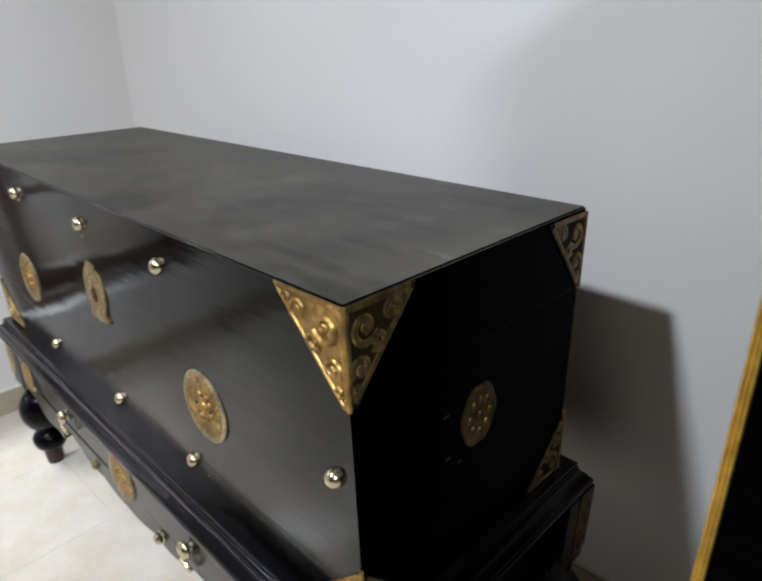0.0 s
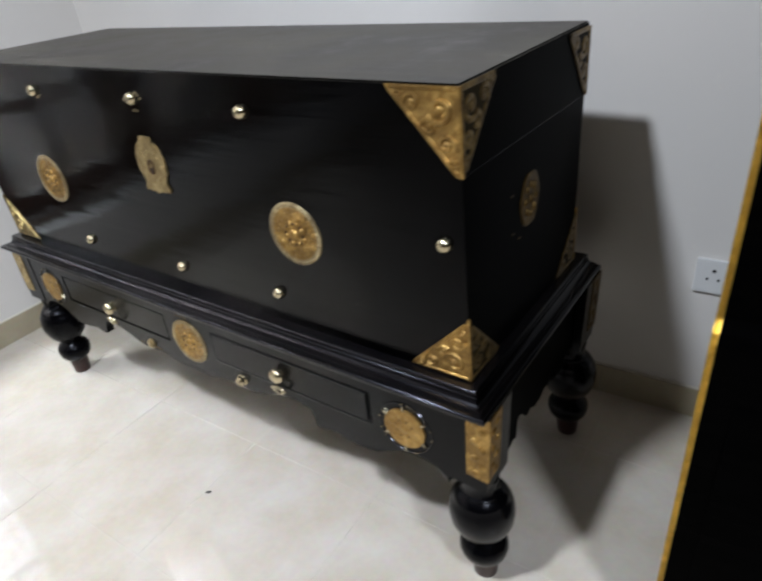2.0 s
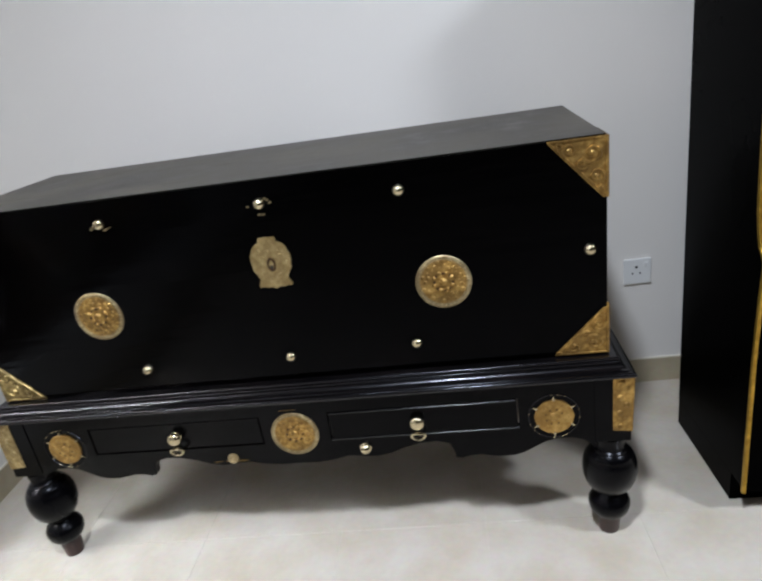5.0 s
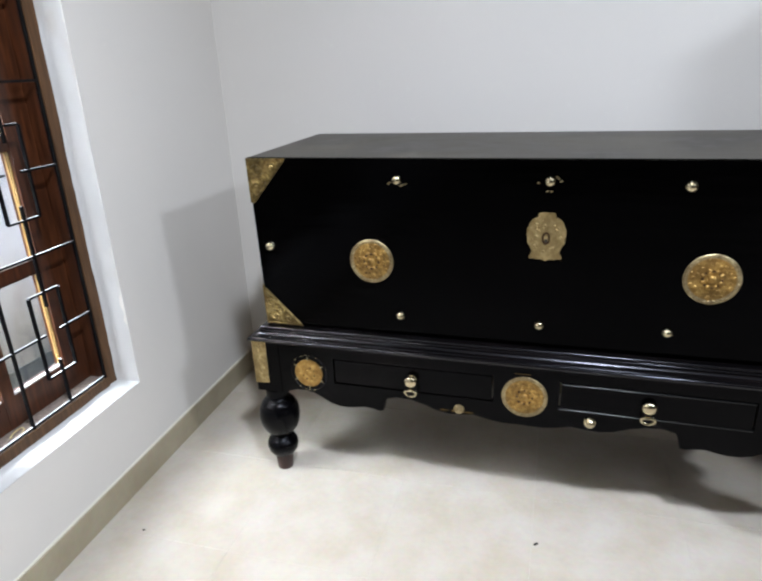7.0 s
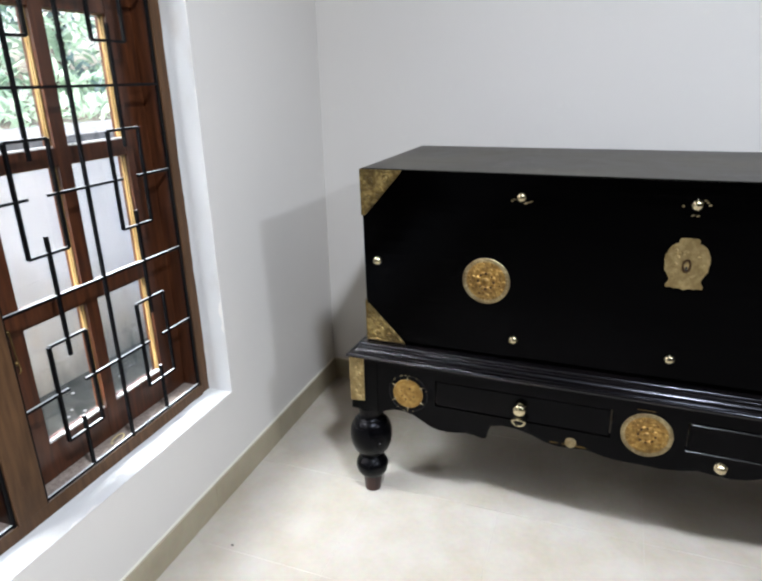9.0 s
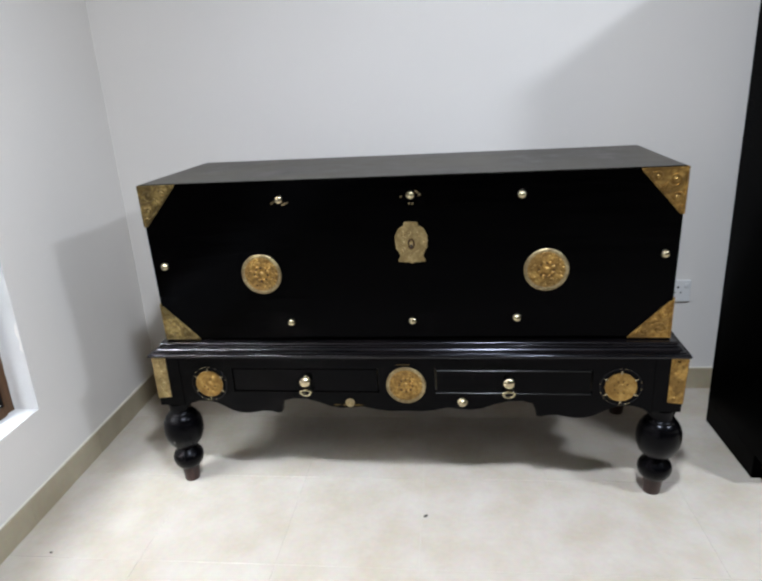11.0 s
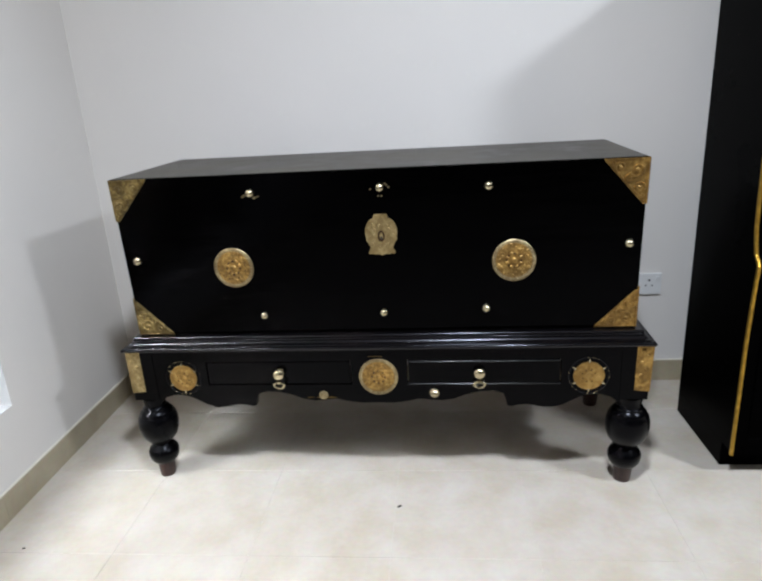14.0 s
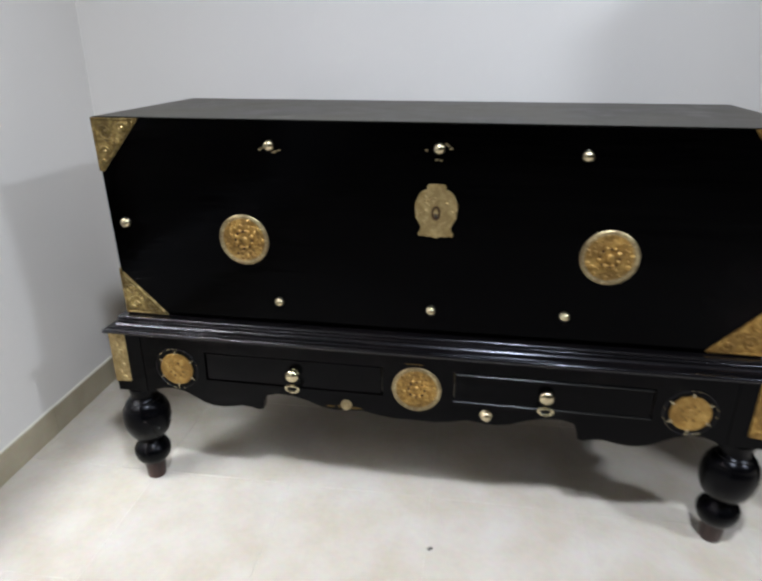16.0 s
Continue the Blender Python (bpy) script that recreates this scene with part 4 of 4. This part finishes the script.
part("apron_scuff", box((-0.192, AY - 0.0012, 0.3165), (-0.140, AY + 0.001, 0.3205)), BRASS_END, stand, "worn dark plate edge under the stud")
part("apron_scuff", box((-0.022, AY - 0.0008, 0.4545), (0.020, AY + 0.001, 0.4562)), BRASS_DARK, stand, "scuffed brass sliver on the apron")
for x in (-0.206, -0.136):
    part("apron_scuff", box((x - 0.016, AY - 0.0008, 0.317), (x + 0.006, AY + 0.001, 0.3195)), BRASS_END, stand, "scuffed brass sliver on the apron")

for ob in stand.children_recursive:
    for v in ob.data.vertices:
        v.co.z += SAG * v.co.x * min(1, max(0, v.co.z / 0.30))

# ---------------------------------------------------------------- tall black cabinet
KX0, KX1, KY0, KY1, KZ = 1.085, 2.15, 0.098, 0.452, 1.65
cab = thing("cabinet", Matrix(), "tall black lacquered cabinet edged with a gilt strip", "cabinet")
part("plinth", box((KX0, KY0, 0.0), (KX1, KY1, 0.085), 0.002), LACQUER_CABINET, cab)
FRONT = [(0.0, 0.085), (0.021, 0.085), (0.023, 0.25), (0.025, 0.45), (0.021, 0.58), (0.016, 0.66), (0.013, 0.690), (0.022, 0.705), (0.036, 0.72), (0.045, 0.75), (0.054, 0.79), (0.059, 0.87), (0.062, 1.0), (0.061, 1.3), (0.060, KZ)]
side = [(y, z) for y, z in FRONT[1:]]
bm = bmesh.new()
ol = [(KY1, 0.085)] + side + [(KY1, KZ)]
a = [bm.verts.new((KX0, y + (0.005 if i not in (0, len(ol) - 1) else 0), z)) for i, (y, z) in enumerate(ol)]
c = [bm.verts.new((KX1, y + (0.005 if i not in (0, len(ol) - 1) else 0), z)) for i, (y, z) in enumerate(ol)]
bm.faces.new(a)
bm.faces.new(c[::-1])
for k in range(len(a)):
    bm.faces.new((a[k], c[k], c[(k + 1) % len(a)], a[(k + 1) % len(a)]))
part("carcass", bm, LACQUER_CABINET, cab, "black lacquered carcass with a stepped front")
mid = (KX0 + KX1) / 2
for x0, x1 in ((KX0 + 0.035, mid - 0.004), (mid + 0.004, KX1 - 0.035)):
    part("drawer_front", box((x0, 0.0245, 0.14), (x1, 0.05, 0.60), 0.003), LACQUER_CABINET, cab)
    part("door", box((x0, 0.054, 0.92), (x1, 0.074, KZ - 0.06), 0.003), LACQUER_CABINET, cab)
# reeded gilt strip up the front edge
for gx in (KX0 - 0.0085, KX1 - 0.007):
    bm = bmesh.new()
    fine = []
    for (y0, z0), (y1, z1) in zip(side, side[1:]):
        for s in range(6):
            fine.append((y0 + (y1 - y0) * s / 6, z0 + (z1 - z0) * s / 6))
    fine.append(side[-1])
    sect = [(0.0, 0.009), (0.0, 0.003), (0.0015, 0.0005), (0.004, 0.0), (0.006, 0.002), (0.0075, 0.0), (0.0105, 0.0), (0.012, 0.002), (0.014, 0.0), (0.0165, 0.0005), (0.018, 0.003), (0.018, 0.009)]
    rings = [[bm.verts.new((gx + 0.5 * u, y + d, z)) for u, d in sect] for y, z in fine]
    for p, q in zip(rings, rings[1:]):
        for k in range(len(sect) - 1):
            bm.faces.new((p[k], p[k + 1], q[k + 1], q[k]))
    bm.faces.new(rings[0])
    bm.faces.new(rings[-1])
    part("gilt_strip", bm, GILT, cab, "reeded gilt edge strip", True)

# ---------------------------------------------------------------- socket on the back wall
sock = thing("wall_socket", pose(1.036, Y1, 0.425), "square white plastic wall socket", "socket")
part("plate", box((-0.044, -0.010, -0.044), (0.044, 0.0, 0.044), 0.003), PLASTIC, sock)
part("switch", box((0.020, -0.0135, 0.016), (0.032, -0.0095, 0.032), 0.0015), PLASTIC, sock, "small white rocker switch")
for x, z, r in ((-0.004, 0.016, 0.0045), (-0.016, -0.006, 0.0032), (0.008, -0.006, 0.0032)):
    bm = bmesh.new()
    add_lathe(bm, [(r, 0.009), (r, 0.0104)], (x, 0, z), "y", 14)
    part("pin_hole", bm, DARK, sock, "dark pin hole")

# grit on the floor
for x, y, s, a in ((0.057, -0.119, 0.006, 40), (-1.037, -0.316, 0.004, 10)):
    bm = bmesh.new()
    bmesh.ops.create_icosphere(bm, subdivisions=1, radius=s)
    for v in bm.verts:
        v.co = (v.co.x * 1.5, v.co.y * 0.7, max(0, v.co.z * 0.5 + s * 0.25))
    g = part("grit", bm, SPECK)
    g.matrix_world = pose(x, y, 0.0, 0, 0, a)
    tagged(g, "tiny dark speck of grit on the tiles", "grit")

# ---------------------------------------------------------------- outside the window
GZ = -0.25
bm = bmesh.new()
q = [bm.verts.new(p) for p in ((-400, -400, GZ), (400, -400, GZ), (400, 400, GZ), (-400, 400, GZ))]
bm.faces.new(q)
tagged(part("ground", bm, CONCRETE), "pale concrete yard", "yard", kind="structure")
bm = bmesh.new()
edge = [(-2.72, y) for y in [-8 + 0.25 * k for k in range(80)]]
vs = [(bm.verts.new((x, y, GZ + 0.004)), bm.verts.new((X0 - THICK, y, GZ + 0.004))) for x, y in edge]
for (a, b), (c, d) in zip(vs, vs[1:]):
    bm.faces.new((a, b, d, c))
tagged(part("pavement", bm, MOSSY_SHADED), "mossy concrete strip under the window, shade in its colour", "paving", kind="structure")
tagged(part("garden_wall", box((-3.0, -14, GZ), (-2.72, 20, 0.95)), RENDER), "white rendered garden wall, its foot stained and shaded in the colour", "wall", kind="structure")
tagged(part("coping", box((-3.5, -14, 0.95), (-2.68, 20, 1.0), 0.006), KERB), "pale grey concrete coping on the garden wall", "coping", kind="structure")
tagged(part("planting_bed", box((-24, -14, GZ), (-3.5, 20, 0.96)), SOIL), "bare soil of the raised planting bed", "soil", kind="structure")


stones = random.Random(11)
for k in range(16):
    bm = bmesh.new()
    bmesh.ops.create_icosphere(bm, subdivisions=2, radius=stones.uniform(0.004, 0.010))
    for v in bm.verts:
        v.co *= stones.uniform(0.8, 1.2)
        v.co.z = max(v.co.z * 0.6, -0.004)
    g = part("stone", bm, RUBBLE)
    g.matrix_world = pose(-2.3 - stones.uniform(0, 0.3), -0.2 + k * 0.06 + stones.uniform(-0.1, 0.1), GZ + 0.005, 0, 0, stones.uniform(0, 360))
    tagged(g, "pale broken stone lying on the mossy strip", "stone", "rubble under the window")


def leaf(bm, base, way, length, width, droop):
    way = Vector(way).normalized()
    across = way.cross(Vector((0, 0, 1)))
    across = across.normalized() if across.length > 0.05 else Vector((1, 0, 0))
    rows = []
    for k, w in ((0, 0.12), (1, 0.9), (2, 1.0), (3, 0.6)):
        p = Vector(base) + way * length * k / 4 + Vector((0, 0, -droop * (k / 4) ** 2))
        rows.append((bm.verts.new(p - across * width * w / 2), bm.verts.new(p + across * width * w / 2)))
    tip = bm.verts.new(Vector(base) + way * length + Vector((0, 0, -droop)))
    for (a, b), (c, d) in zip(rows, rows[1:]):
        bm.faces.new((a, b, d, c))
    bm.faces.new((rows[-1][0], rows[-1][1], tip))


rng = random.Random(5)


def shrub(x, y, height, mat, count, label):
    root = thing("shrub", pose(x, y, 0.96), label, "shrub", "shrubs in the bed")
    bm, st = bmesh.new(), bmesh.new()
    for k in range(7):
        a = rng.uniform(0, 6.28)
        tip = (math.cos(a) * height * 0.35, math.sin(a) * height * 0.35, height * rng.uniform(0.6, 0.95))
        add_tube(st, [(0.02 * math.cos(a), 0.02 * math.sin(a), 0), (tip[0] * 0.4, tip[1] * 0.4, tip[2] * 0.6), tip], 0.008, 5)
        for j in range(count // 7):
            f = rng.uniform(0.25, 1.0)
            base = (tip[0] * f + rng.uniform(-0.12, 0.12), tip[1] * f + rng.uniform(-0.12, 0.12), tip[2] * f)
            leaf(bm, base, (rng.uniform(-1, 1), rng.uniform(-1, 1), rng.uniform(-0.1, 0.8)), rng.uniform(0.16, 0.34), rng.uniform(0.04, 0.08), rng.uniform(0.02, 0.12))
    part("stems", st, BARK, root)
    part("leaves", bm, mat, root)


def tree(x, y, height, label):
    root = thing("tree", pose(x, y, 0.96), label, "tree", "trees beyond the yard")
    st, bm = bmesh.new(), bmesh.new()
    add_lathe(st, [(0.20, 0), (0.16, 0.4), (0.14, height * 0.5), (0.08, height * 0.9)], (0, 0, 0), "z", 12)
    for k in range(9):
        a, z = rng.uniform(0, 6.28), height * rng.uniform(0.3, 0.9)
        tip = (math.cos(a) * 1.5, math.sin(a) * 1.5, z + rng.uniform(0.2, 1.0))
        add_tube(st, [(0, 0, z), (tip[0] * 0.5, tip[1] * 0.5, z + 0.3), tip], 0.035, 6)
        for j in range(150):
            f = rng.uniform(0.3, 1.1)
            base = (tip[0] * f + rng.gauss(0, 0.35), tip[1] * f + rng.gauss(0, 0.35), z + (tip[2] - z) * f + rng.gauss(0, 0.35))
            leaf(bm, base, (rng.uniform(-1, 1), rng.uniform(-1, 1), rng.uniform(-0.5, 0.4)), rng.uniform(0.15, 0.3), rng.uniform(0.05, 0.1), 0.06)
    part("trunk", st, BARK, root)
    part("crown", bm, LEAF_DARK, root)


for k in range(44):
    shrub(-4.9 - rng.uniform(0, 2.6), -0.8 + k * 0.26 + rng.uniform(-0.15, 0.15), rng.uniform(0.3, 0.75), LEAF if k % 4 else LEAF_DARK, 126, "leafy green garden shrub behind the kerb")
for k in range(14):
    if k == 9:
        continue        # open sky between the crowns
    tree(-9.5 - rng.uniform(0, 3), -10.5 + k * 1.9, rng.uniform(2.8, 4.5), "dark leafy tree beyond the planting bed")
bm = bmesh.new()
for k in range(5500):
    leaf(bm, (rng.uniform(-5.2, -3.55), rng.uniform(-9, 9), 0.96 + rng.uniform(0, 0.16)), (rng.uniform(-1, 1), rng.uniform(-1, 1), rng.uniform(0.1, 1.0)), rng.uniform(0.10, 0.22), rng.uniform(0.03, 0.06), 0.05)
tagged(part("ground_cover", bm, LEAF), "low light green plants along the coping", "plants", kind="stuff")
bm = bmesh.new()
for k in range(8500):
    y = rng.uniform(-14, 17)
    top = 1.0 + 0.5 * math.sin(y * 1.3) + 0.3 * math.sin(y * 3.7 + 1)
    z = 0.96 + top * rng.random() ** 0.8
    leaf(bm, (-8.6 + rng.gauss(0, 0.5), y, z), (rng.uniform(-0.3, 1), rng.uniform(-1, 1), rng.uniform(-0.4, 0.6)), rng.uniform(0.16, 0.34), rng.uniform(0.07, 0.13), 0.08)
tagged(part("hedge", bm, LEAF), "loose light green hedge behind the shrubs", "hedge", kind="stuff")

# ---------------------------------------------------------------- floor tiles
floor = thing("floor", Matrix(), "glossy cream mottled ceramic floor tiles with thin joints", "floor", kind="structure")
part("screed", box((X0 - THICK, Y0 - THICK, -0.2), (X1 + THICK, Y1 + THICK, -0.0009)), GROUT, floor, "thin beige grout")
shared = {}
JX, JY, T, G = 0.045, 0.067, 0.40, 0.0004
laid = random.Random(21)
ix = math.floor((X0 - JX) / T)
while JX + ix * T < X1:
    iy = math.floor((Y0 - JY) / T)
    while JY + iy * T < Y1:
        lo = (max(JX + ix * T, X0) + G, max(JY + iy * T, Y0) + G)
        hi = (min(JX + (ix + 1) * T, X1) - G, min(JY + (iy + 1) * T, Y1) - G)
        if hi[0] - lo[0] > 0.005 and hi[1] - lo[1] > 0.005:
            key = (round(hi[0] - lo[0], 4), round(hi[1] - lo[1], 4))
            if key not in shared:
                bm = box((0, 0, -0.008), (*key, 0.0))
                top = [e for e in bm.edges if all(v.co.z > -0.001 for v in e.verts)]
                bmesh.ops.bevel(bm, geom=top, offset=0.0005, segments=1, affect="EDGES")
                tile = part("tile", bm, TILE, floor)
                shared[key] = tile.data
            else:
                tile = new("tile", shared[key])
                tile.parent = floor
            # each tile lies a hair out of level
            ax, ay = radians(laid.uniform(-0.09, 0.09)), radians(laid.uniform(-0.09, 0.09))
            tile.rotation_euler = (ax, ay, 0)
            tile.location = (lo[0], lo[1], key[0] / 2 * ay - key[1] / 2 * ax)
        iy += 1
    ix += 1
